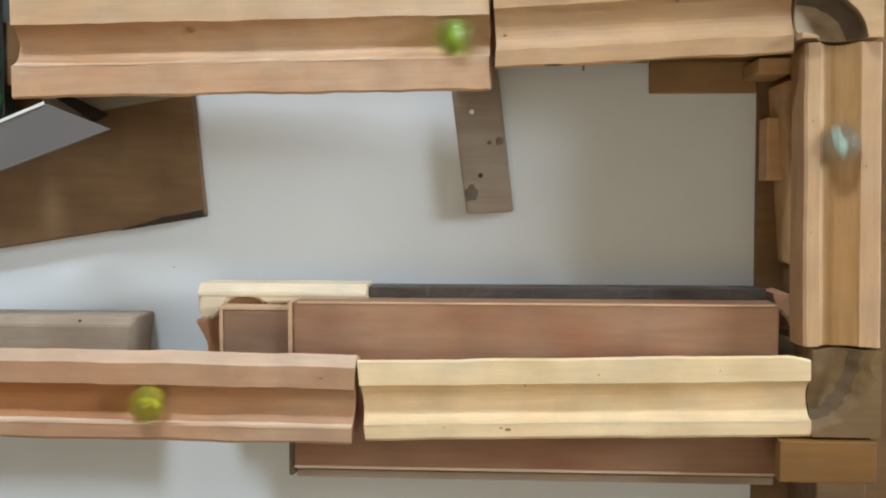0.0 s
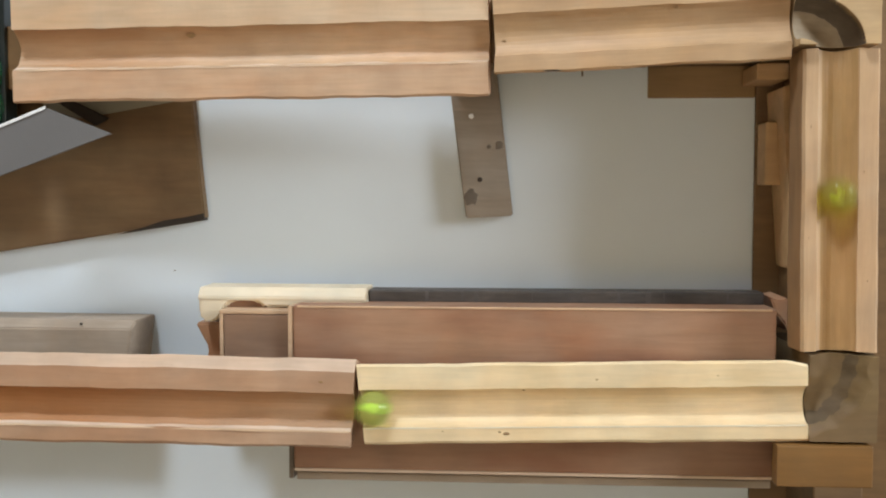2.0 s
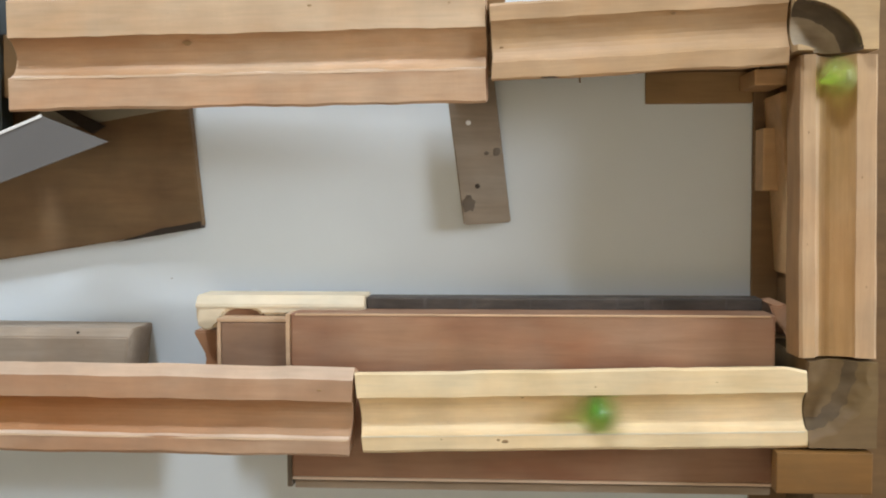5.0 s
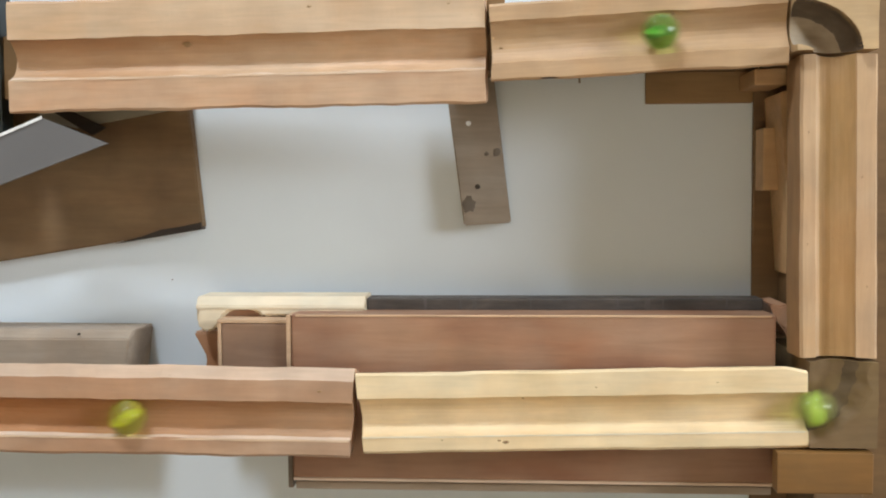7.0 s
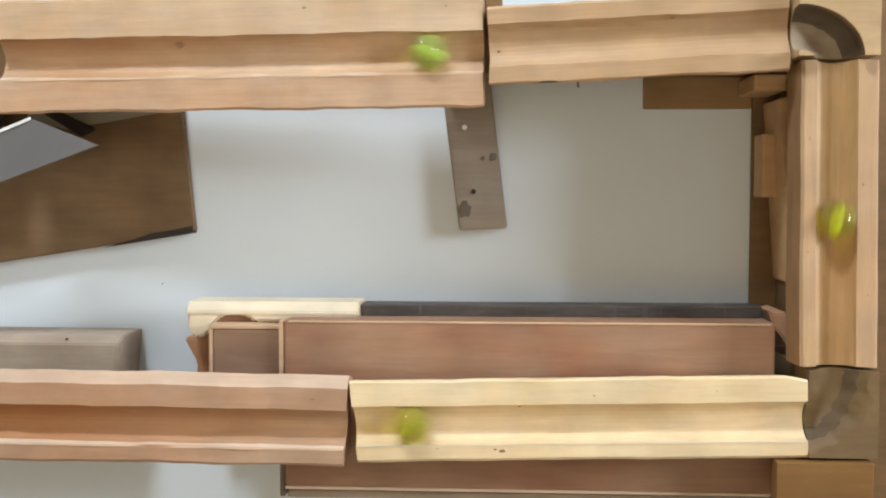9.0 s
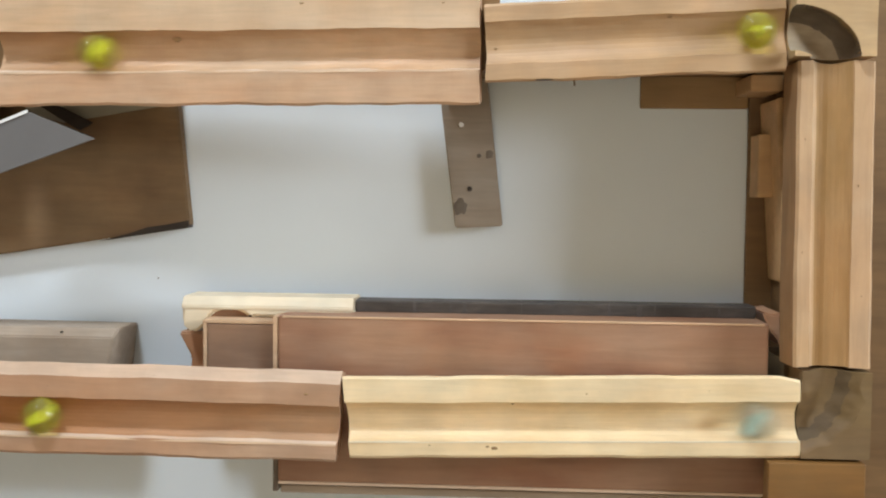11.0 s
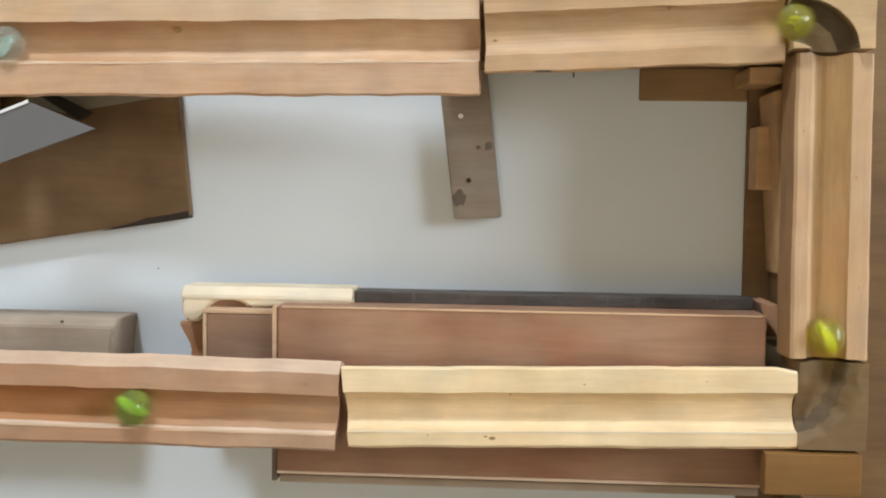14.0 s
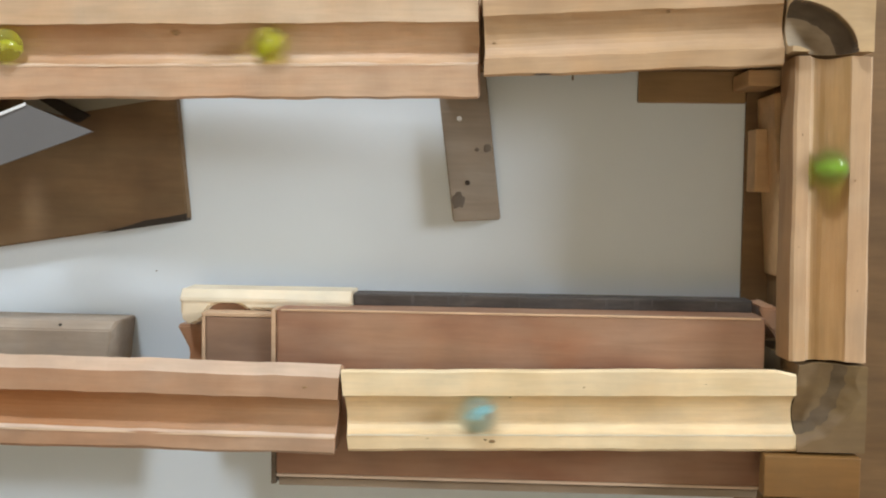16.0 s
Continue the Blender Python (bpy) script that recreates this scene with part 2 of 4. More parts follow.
# ---- mesh helpers ----
def mesh_object(name, bm, mat, parent=None, smooth=False):
    bmesh.ops.recalc_face_normals(bm, faces=bm.faces)
    me = bpy.data.meshes.new(name)
    bm.to_mesh(me)
    bm.free()
    for m in (mat if isinstance(mat, (list, tuple)) else [mat]):
        me.materials.append(m)
    if smooth:
        for p in me.polygons:
            p.use_smooth = True
    ob = new(name, me)
    if parent:
        ob.parent = parent
    return ob


def part(name, bm, mat, parent, label="", smooth=False):
    ob = mesh_object(name, bm, mat, parent, smooth)
    if label:
        tagged(ob, label)
    return ob


def box(x0, x1, y0, y1, z0, z1, bevel=0.0008, rough=0.0):
    """A box with worn, bevelled edges."""
    bm = bmesh.new()
    bmesh.ops.create_cube(bm, size=1)
    for v in bm.verts:
        v.co = Vector(((x0 + x1) / 2 + v.co.x * (x1 - x0), (y0 + y1) / 2 + v.co.y * (y1 - y0), (z0 + z1) / 2 + v.co.z * (z1 - z0)))
    if bevel:
        bmesh.ops.bevel(bm, geom=list(bm.edges), offset=bevel, segments=2, affect="EDGES", profile=0.6)
    if rough:
        for v in bm.verts:
            v.co += noise.noise_vector(v.co * 60) * rough
    return bm


def prism(points, z0, z1, bevel=0.0006):
    """An upright plate over an outline of (x, y)."""
    bm = bmesh.new()
    low = [bm.verts.new((x, y, z0)) for x, y in points]
    face = bm.faces.new(low)
    up = bmesh.ops.extrude_face_region(bm, geom=[face])
    for v in up["geom"]:
        if isinstance(v, bmesh.types.BMVert):
            v.co.z = z1
    if bevel:
        bmesh.ops.recalc_face_normals(bm, faces=bm.faces)
        bmesh.ops.bevel(bm, geom=list(bm.edges), offset=bevel, segments=2, affect="EDGES")
    return bm


def disc(x, y, z, r, h, n=16):
    bm = bmesh.new()
    bmesh.ops.create_cone(bm, cap_ends=True, segments=n, radius1=r, radius2=r * 0.9, depth=h)
    bmesh.ops.translate(bm, verts=bm.verts, vec=(x, y, z))
    return bm


def moulding(name, start, end, section, mat, wave=0.0005, steps=60, seed=0.0, skew=(0.0, 0.0), accents=None, knocked=0.0):
    """A grooved rail from start to end. section: (across, down) points of its outline, top groove included; across is to the left of the way."""
    a, b = Vector(start), Vector(end)
    way = b - a
    length = way.length
    bm = bmesh.new()
    rings = []
    for i in range(steps + 1):
        u = i / steps
        ring = []
        for k, (v, d) in enumerate(section):
            x = length * u + (skew[0] * (1 - u) + skew[1] * u) * v
            end_wear = 0.0006 * (noise.noise(Vector((v * 120, seed, 3))) if i in (0, steps) else 0)
            j = wave * noise.noise(Vector((x * 38, k * 0.35 + seed, seed))) + wave * 0.6 * noise.noise(Vector((x * 110, k * 0.35 + seed, 7)))
            corner = knocked * max(0.0, (u - 0.955) / 0.045) if k < 3 else 0.0
            ring.append(bm.verts.new((x + end_wear, v + j - corner, -d + 0.4 * j)))
        rings.append(ring)
    m = len(section)
    for i in range(steps):
        for k in range(m):
            f = bm.faces.new((rings[i][k], rings[i][(k + 1) % m], rings[i + 1][(k + 1) % m], rings[i + 1][k]))
            f.material_index = (accents or {}).get(k, 0)
    bm.faces.new(rings[0])
    bm.faces.new(rings[-1][::-1])
    ob = mesh_object(name, bm, mat)
    yaw = math.atan2(way.y, way.x)
    pitch = -math.atan2(way.z, math.hypot(way.x, way.y))
    ob.matrix_world = Matrix.Translation(a) @ Matrix.Rotation(yaw, 4, "Z") @ Matrix.Rotation(pitch, 4, "Y")
    return ob


def section(left, groove_left, groove_right, right, depth, thick, left_out=0.0, right_out=0.0, shape=0.75, round_by=0.0012, n=14, chamfer=0.0):
    """Outline of a rail's cross-cut: flats on both sides of a coved groove; left is positive."""
    pts = [(left + left_out - 0.004, thick), (left + left_out, chamfer), (left, 0.0)] if chamfer else [(left + left_out, thick), (left + left_out * 0.08, round_by), (left - round_by, 0.0)]
    c, h = (groove_left + groove_right) / 2, (groove_left - groove_right) / 2
    for i in range(n + 1):
        x = math.cos(math.pi * i / n)
        pts.append((c + h * x, depth * (1 - x * x) ** shape))
    pts += [(right + round_by, 0.0), (right - right_out * 0.08, round_by), (right - right_out, thick)]
    return pts


def block_with_bend(name, x0, x1, y0, y1, z0, z1, bend, radius, floor, mats, n=96, worn=False):
    """A block whose top has a curved ball groove along the arc bend = (cx, cy, rx, ry, from, to)."""
    cx, cy, rx, ry, a0, a1 = bend
    arc = [Vector((cx + rx * math.cos(radians(a0 + (a1 - a0) * i / 24)), cy + ry * math.sin(radians(a0 + (a1 - a0) * i / 24)))) for i in range(25)]
    t0, t1 = (arc[0] - arc[1]).normalized(), (arc[-1] - arc[-2]).normalized()
    arc = [arc[0] + t0 * 0.03] + arc + [arc[-1] + t1 * 0.03]
    bm = bmesh.new()
    grid = []
    for i in range(n + 1):
        row = []
        for j in range(n + 1):
            p = Vector((x0 + (x1 - x0) * i / n, y0 + (y1 - y0) * j / n))
            d = 9.0
            for a, b in zip(arc, arc[1:]):
                w = b - a
                u = max(0.0, min(1.0, (p - a).dot(w) / w.length_squared))
                d = min(d, (a + w * u - p).length)
            z = z1 + 0.0004 * noise.noise(Vector((p.x * 90, p.y * 90, z1 * 50)))
            if worn:
                d *= 1 + 0.16 * noise.noise(Vector((p.x * 160, p.y * 160, 5.0)))
                z += 0.00012 * noise.noise(Vector((p.x * 120, p.y * 120, 9.0)))
            u = d / radius
            if d < radius:
                z = min(z, floor + (z1 - floor) * u * u * (3 - 2 * u) if worn else floor + radius - math.sqrt(radius * radius - d * d))
            outer = ((p.x - cx) / rx) ** 2 + ((p.y - cy) / ry) ** 2 > 1
            smudge = 0.08 * noise.noise(Vector((p.x * 320, p.y * 320, 2.0)))
            if worn:
                tint = 1 if outer and 0.30 < u + smudge < 0.60 else 0
            else:
                tint = 0 if u >= 1 else 2 if outer and u + smudge > 0.42 else 1
            row.append((bm.verts.new((p.x, p.y, z)), tint))
        grid.append(row)
    for i in range(n):
        for j in range(n):
            q = (grid[i][j], grid[i + 1][j], grid[i + 1][j + 1], grid[i][j + 1])
            f = bm.faces.new([a for a, _ in q])
            f.material_index = sorted(tint for _, tint in q)[2]
    rim = [grid[i][0][0] for i in range(n + 1)] + [grid[n][j][0] for j in range(1, n + 1)] + [grid[i][n][0] for i in range(n - 1, -1, -1)] + [grid[0][j][0] for j in range(n - 1, 0, -1)]
    low = [bm.verts.new((v.co.x, v.co.y, z0)) for v in rim]
    for i in range(len(rim)):
        k = (i + 1) % len(rim)
        bm.faces.new((rim[i], low[i], low[k], rim[k]))
    bm.faces.new(low)
    return mesh_object(name, bm, mats)


GROUND = 0.010  # top of the table


# ---- the unseen room round the table, added to close it and bounce light ----
def structure(name, bm, mat, label, category):
    return tagged(mesh_object(name, bm, mat), label, category, kind="structure")


structure("floor", box(-1.8, 1.6, -2.0, 1.2, -0.80, -0.75, 0), FLOOR_WOOD, "brown wooden floor of the room", "floor")
structure("wall_west", box(-1.8, -1.7, -2.0, 1.2, -0.75, 1.95, 0), WALL_PAINT, "cream painted wall of the room", "wall")
structure("wall_south", box(-1.8, 1.6, -2.1, -2.0, -0.75, 1.95, 0), WALL_PAINT, "cream painted wall of the room", "wall")


def panel_with_opening(name, spans, place, mat, label, category):
    """A wall or ceiling of four slabs round an opening; place turns (u0, u1, v0, v1) into a box."""
    bm = bmesh.new()
    (u0, u1, ua, ub), (v0, v1, va, vb) = spans
    for s in ((u0, ua, v0, v1), (ub, u1, v0, v1), (ua, ub, v0, va), (ua, ub, vb, v1)):
        x0, x1, y0, y1, z0, z1 = place(*s)
        for v in bmesh.ops.create_cube(bm, size=1)["verts"]:
            v.co = Vector(((x0 + x1) / 2 + v.co.x * (x1 - x0), (y0 + y1) / 2 + v.co.y * (y1 - y0), (z0 + z1) / 2 + v.co.z * (z1 - z0)))
    return structure(name, bm, mat, label, category)


panel_with_opening("wall_east", ((-2.0, 1.2, 0.15, 0.69), (-0.75, 1.95, 0.52, 1.28)), lambda a, b, c, d: (1.5, 1.6, a, b, c, d), WALL_PAINT, "cream painted wall with a window opening", "wall")
panel_with_opening("wall_north", ((-1.8, 1.6, -0.52, -0.20), (-0.75, 1.95, 0.55, 0.87)), lambda a, b, c, d: (a, b, 1.2, 1.3, c, d), WALL_PAINT, "cream painted wall with a window opening", "wall")
structure("ceiling", box(-1.8, 1.6, -2.0, 1.2, 1.95, 2.0, 0), CEILING_PAINT, "white painted ceiling of the room", "ceiling")
# unseen housing made up for the added overhead fill
lamp_body = tagged(mesh_object("fill_lamp", box(-0.51, 0.31, -0.76, 0.06, 1.915, 1.95, 0.004), CEILING_PAINT), "flat square white housing of the added fill lamp", "ceiling lamp")
structure("table_top", box(-0.75, 0.45, -0.45, 0.45, -0.03, GROUND, 0.002), WHITE_TABLE, "smooth white laminate table top", "table")
for tx, ty in ((-0.7, -0.4), (-0.7, 0.4), (0.4, -0.4), (0.4, 0.4)):
    structure("table_leg", box(tx - 0.025, tx + 0.025, ty - 0.025, ty + 0.025, -0.75, -0.03, 0.002), WHITE_TABLE, "square white table leg under the table top", "table leg")


# ---- rails ----
THICK = 0.022
rail_group = "grooved rails of the marble run"
left_rail = moulding("grooved_rail", (-0.50, -0.0839, 0.1121), (-0.0690, -0.0910, 0.094),
                     section(0.0175, 0.0082, -0.0082, -0.0158, 0.0086, THICK, left_out=0.0046, chamfer=0.0058, shape=0.55), [TAN_GREY, WORN_LIT_TAN, VARNISH, WORN_LIT_LIP], 0.0006, 110, 1.3, (0.0, 0.05), accents={1: 1, **{k: 2 for k in range(3, 15)}, 15: 3, 16: 3})
tagged(left_rail, "weathered tan hardwood rail with a coved groove and worn edges", "marble rail", rail_group)
pine_rail = moulding("grooved_rail", (-0.0655, -0.0898, 0.092), (0.1240, -0.0865, 0.086),
                     section(0.0193, 0.0082, -0.0084, -0.0155, 0.0080, THICK, left_out=-0.0035, shape=0.6), PINE, 0.0004, 60, 5.1, (-0.08, 0.0), knocked=0.0020)
tagged(pine_rail, "pale yellow pine rail with a coved groove and a knot", "marble rail", rail_group)
right_rail = moulding("grooved_rail", (0.1365, -0.0640, 0.0835), (0.1365, 0.0638, 0.0785),
                      section(0.0155, 0.0092, -0.0075, -0.0165, 0.0085, THICK), [PALE_OAK, OAK, SHADED_OAK, LIT_OAK_LIP], 0.0004, 50, 9.7, accents={0: 2, **{k: 1 for k in range(7, 16)}, **{k: 3 for k in range(3, 7)}})
tagged(right_rail, "honey oak rail with a coved groove beside a corner block", "marble rail", rail_group)
short_rail = moulding("grooved_rail", (0.1172, 0.0748, 0.0740), (-0.0095, 0.0700, 0.068),
                      section(0.0152, 0.0072, -0.0112, -0.0190, 0.0050, THICK, left_out=-0.003), PALE_OAK, 0.0006, 50, 13.2, (0.0, 0.0))
tagged(short_rail, "short honey oak rail with a shallow groove and rough lower edge", "marble rail", rail_group)
long_rail = moulding("grooved_rail", (-0.0120, 0.0700, 0.066), (-0.2345, 0.0690, 0.056),
                     section(0.0245, 0.0090, -0.0092, -0.0270, 0.0086, 0.014, left_out=-0.003, shape=0.55), [TAN, TAN_GROOVE, WORN_LIT_LIP, PALE_TAN], 0.0008, 90, 17.9, accents={17: 3, 3: 2, 4: 2, **{k: 1 for k in range(5, 17)}})
tagged(long_rail, "long tan hardwood rail with a deep coved groove", "marble rail", rail_group)


# wear and edge highlight together, as one pale wood
WORN_LIT_WOOD = wood("worn_lit_wood", (0.62, 0.43, 0.28), (0.72, 0.53, 0.36), 0.55, 60, 12, 0.25)


def worn_lit_strip(rail, length, a, b, label, seed, mat=None, lift=0.00025, fade=0.0):
    """A pale, worn band along a rail's edge, its highlight put into the colour, between two (across, down) lines in the
    rail's own space.
    """
    bm = bmesh.new()
    rings = []
    steps = 70
    for i in range(steps + 1):
        x = 0.001 + (length - 0.002) * i / steps
        w = 0.5 + 0.5 * noise.noise(Vector((x * 45, seed, 2.0))) + 0.25 * noise.noise(Vector((x * 150, seed, 5.0)))
        w = max(0.12, min(1.0, 0.45 + 0.55 * w)) if fade else 1.0
        va, da = a
        vb, db = a[0] + (b[0] - a[0]) * w, a[1] + (b[1] - a[1]) * w
        rings.append([bm.verts.new((x, va, -da + lift)), bm.verts.new((x, vb, -db + lift)), bm.verts.new((x, vb, -db - 0.0006)), bm.verts.new((x, va, -da - 0.0006))])
    for p, q in zip(rings, rings[1:]):
        for k in range(4):
            bm.faces.new((p[k], p[(k + 1) % 4], q[(k + 1) % 4], q[k]))
    bm.faces.new(rings[0])
    bm.faces.new(rings[-1][::-1])
    return part("worn_edge", bm, mat or WORN_LIT_WOOD, rail, label)


worn_lit_strip(left_rail, 0.4315, (-0.0081, 0.0002), (-0.0092, 0.0), "pale worn groove edge with its highlight painted in", 2.0, fade=1)
worn_lit_strip(long_rail, 0.2225, (0.0089, 0.0003), (0.0101, 0.0), "pale worn groove edge with its highlight painted in", 3.0, fade=1)
worn_lit_strip(pine_rail, 0.1895, (-0.0083, 0.0002), (-0.0091, 0.0), "pale worn groove edge with its highlight painted in", 4.0, CREAM, fade=1)


def knot(rail, x, y, z, r, label, flat=0.5, mat=None):
    """A dark knot let into a rail's face, given in the rail's own space."""
    bm = bmesh.new()
    bmesh.ops.create_icosphere(bm, subdivisions=2, radius=1)
    for v in bm.verts:
        w = 1 + 0.7 * noise.noise(v.co * 1.7 + Vector((x * 999, y * 777, 0)))
        v.co = Vector((x + v.co.x * r * w, y + v.co.y * r * flat * w, z + v.co.z * 0.0003))
    return part("stain" if mat else "knot", bm, mat or KNOT, rail, label)


knot(pine_rail, 0.0622, -0.0112, -0.0001, 0.0015, "small dark knot in the pine")
knot(pine_rail, 0.0594, -0.0105, -0.0001, 0.0008, "small dark knot in the pine")
knot(right_rail, 0.1210, -0.0060, -0.0060, 0.0022, "dark oval knot in the oak")
knot(long_rail, 0.1380, -0.0060, -0.0052, 0.0024, "dark speck in the groove")
knot(long_rail, 0.0790, -0.0205, 0.0, 0.0011, "dark speck on the flat")
knot(left_rail, 0.4180, 0.0130, 0.0, 0.0010, "tiny dark knot on the flat")
for spot, side, size in ((0.1010, 0.0118, 0.0006), (0.0700, 0.0070, 0.0007), (0.0350, -0.0100, 0.0006), (0.1520, 0.0130, 0.0004)):
    knot(pine_rail, spot, side, -0.0001 if abs(side) > 0.0083 else -0.0035, size, "tiny brown speck in the pine")
for spot, side, size in ((0.0300, -0.0120, 0.0005), (0.0760, -0.0100, 0.0006), (0.0950, 0.0120, 0.0005), (0.0480, 0.0125, 0.0004)):
    knot(right_rail, spot, side, 0.0, size, "tiny dark pore in the oak")
knot(long_rail, 0.0160, -0.0200, 0.0, 0.0006, "tiny dark knot on the flat")
knot(short_rail, 0.0480, -0.0100, -0.0012, 0.0011, "small dark knot in the groove edge")
knot(short_rail, 0.1015, 0.0146, -0.0004, 0.0042, "dark chipped spot on the lower edge", 0.10, DARK_EDGE)
knot(short_rail, 0.1225, 0.0000, -0.0045, 0.0009, "small dark knot near the end")
part("bent_nail", box(0.0882, 0.0891, 0.0135, 0.0166, -0.0120, -0.0108, 0.0002), STAIN_SHADE, short_rail, "small dark bent nail")

low_corner = block_with_bend("corner_block", 0.1245, 0.1525, -0.1018, -0.0655, 0.013, 0.0868, (0.1235, -0.0635, 0.0125, 0.0230, -90, 0), 0.0145, 0.0772, [BLOCK_WOOD, WORN_DARK], worn=True)
tagged(low_corner, "grey-brown wooden corner block with a carved bend for marbles", "corner block", "corner blocks of the marble run")
high_corner = block_with_bend("corner_block", 0.1185, 0.1515, 0.0650, 0.0960, 0.013, 0.0830, (0.1175, 0.0640, 0.0185, 0.0128, 0, 90), 0.0092, 0.0700, [BLOCK_TAN, GREY_BEND, DARK_BEND])
tagged(high_corner, "tan wooden corner block with a dark marble bend", "corner block", "corner blocks of the marble run")


# ---- boards, offcuts and blocks on the table ----
def thing(name, bm, mat, label, category, group=""):
    return tagged(mesh_object(name, bm, mat), label, category, group)


base_board = thing("base_board", box(0.1163, 0.26, -0.20, 0.14, GROUND, 0.013), BASE_BROWN, "brown wooden base board lying on the white table", "board")
cross_board = thing("cross_board", box(0.0645, 0.1160, 0.0490, 0.105, GROUND, 0.0130), CROSS_BROWN, "brown wooden board under the short rail", "board")
thing("orange_block", box(0.1105, 0.1500, -0.1205, -0.1030, 0.081, 0.0900, 0.0006), ORANGE, "orange-brown plywood block beside the corner block", "wood block")
thing("support_block", box(0.120, 0.1480, -0.1190, -0.1045, 0.013, 0.0810, 0.001), BASE_BROWN, "brown block under the orange plywood block", "wood block", "support blocks")
thing("support_block", box(0.134, 0.156, -0.158, -0.1225, 0.013, 0.060, 0.001), DARK_BROWN, "dark brown block beside the orange plywood block", "wood block", "support blocks")
ebony = thing("ebony_bar", box(-0.0690, 0.1150, -0.0490, -0.0432, 0.028, 0.043, 0.0008), EBONY, "black stained wooden bar standing on edge", "wood bar")
for sx, sw in ((-0.0420, 0.0030), (-0.0250, 0.0016), (-0.0190, 0.0040), (0.0080, 0.0012), (0.0480, 0.0022), (0.0610, 0.0050), (0.0690, 0.0014), (0.0980, 0.0018)):
    part("scuff_mark", box(sx, sx + sw * 0.5, -0.0487, -0.0435, 0.0428, 0.0432, 0.0), SCUFF, ebony, "faint grey scuff mark")
thing("stop_block", box(0.1095, 0.1240, 0.0543, 0.0618, 0.013, 0.0450, 0.001), SMALL_TAN, "small tan wooden block under the rail end", "wood block")
thing("offcut_block", box(0.1172, 0.1262, 0.0065, 0.0360, 0.013, 0.0300, 0.001), SMALL_TAN, "small tan offcut block beside the support", "wood block")
thing("wedge_offcut", prism([(0.1212, 0.0510), (0.1262, 0.0520), (0.1295, -0.0330), (0.1272, -0.0325)], 0.013, 0.045), SMALL_TAN, "long thin tan wedge offcut under the oak rail", "wood offcut")
thing("support_block", box(0.1285, 0.1500, -0.0600, 0.0600, 0.013, 0.0563, 0.001), BASE_BROWN, "brown support block carrying the oak rail", "wood block", "support blocks")
thing("support_block", box(-0.0030, 0.0640, 0.064, 0.082, GROUND, 0.0460, 0.001), BASE_BROWN, "brown support block carrying the short rail", "wood block", "support blocks")
thing("support_block", box(0.0645, 0.1150, 0.064, 0.082, 0.0128, 0.0490, 0.001), BASE_BROWN, "brown support block carrying the short rail", "wood block", "support blocks")
# unseen; carries the rail and is widened to keep light off the plank
thing("support_block", box(-0.243, -0.172, 0.052, 0.082, 0.0186, 0.0448, 0.0008), BASE_BROWN, "unseen brown block carrying the long rail and blocking light", "wood block", "support blocks")

post = thing("screwed_plank", prism([(-0.0365, 0.0900), (-0.0125, 0.0900), (-0.0010, -0.0085), (-0.0240, -0.0098)], GROUND, 0.020, 0.0007), GREY_WOOD, "grey weathered wooden plank with screw holes lying on the table", "plank")
part("screw_head", disc(-0.0216, 0.0400, 0.0202, 0.0013, 0.0012), WHITE_EDGE, post, "white plastic screw cap")
part("screw_hole", disc(-0.0172, 0.0092, 0.0200, 0.0013, 0.0008), HOLE, post, "dark empty screw hole")
knot(post, -0.0080, 0.0258, 0.0201, 0.0021, "dark stain near the edge", 0.9, STAIN_SHADE)
knot(post, -0.0128, 0.0252, 0.0201, 0.0013, "small dark stain", 0.7, STAIN_SHADE)
knot(post, -0.0215, 0.0005, 0.0201, 0.0030, "grey stain along the edge", 1.4, STAIN_SHADE)
thing("support_block", box(-0.032, -0.0035, 0.062, 0.096, 0.020, 0.0514, 0.001), BASE_BROWN, "brown support block on the grey plank", "wood block", "support blocks")

plank = thing("wide_plank", prism([(-0.1553, -0.0106), (-0.1662, 0.0984), (-0.3427, 0.0621), (-0.3323, -0.0386)], GROUND, 0.0175, 0.0008), DARK_BROWN, "wide dark brown plank lying askew on the table", "plank")
part("chipped_edge", prism([(-0.1556, -0.0112), (-0.1560, -0.0077), (-0.1662, -0.0098), (-0.1766, -0.0114), (-0.1859, -0.0146), (-0.2005, -0.0185)], GROUND + 0.001, 0.0180, 0.0), DARK_EDGE, plank, "dark chipped lower edge")
thing("card_sheet", prism([(-0.2378, 0.0444), (-0.2186, 0.0398), (-0.1703, 0.0481), (-0.1766, 0.0829), (-0.2337, 0.0829)], 0.0176, 0.0184, 0.0), SHEET_OLIVE, "olive grey card lying on the wide plank", "card")
# the plastic sheet's shadow on the card, built as a dark strip
thing("rubber_strip", prism([(-0.2306, 0.0486), (-0.2212, 0.0486), (-0.2030, 0.0398), (-0.2098, 0.0361)], 0.0184, 0.0210, 0.0003), DARK_EDGE, "dark strip standing for the plastic sheet's shadow on the card", "rubber strip")
sheet = thing("plastic_sheet", prism([(-0.2170, 0.0420), (-0.1860, 0.0300), (-0.3100, -0.0150), (-0.3400, -0.0060)], 0.0590, 0.0600, 0.0), SHEET_GREY, "grey plastic sheet with its lit edge shown white", "plastic sheet")
# light on the sheet's thickness, put into a white strip
part("cut_edge", prism([(-0.2170, 0.0428), (-0.2170, 0.0414), (-0.3300, -0.0030), (-0.3300, -0.0016)], 0.0600, 0.0606, 0.0), WHITE_EDGE, sheet, "cut edge with its light painted white")
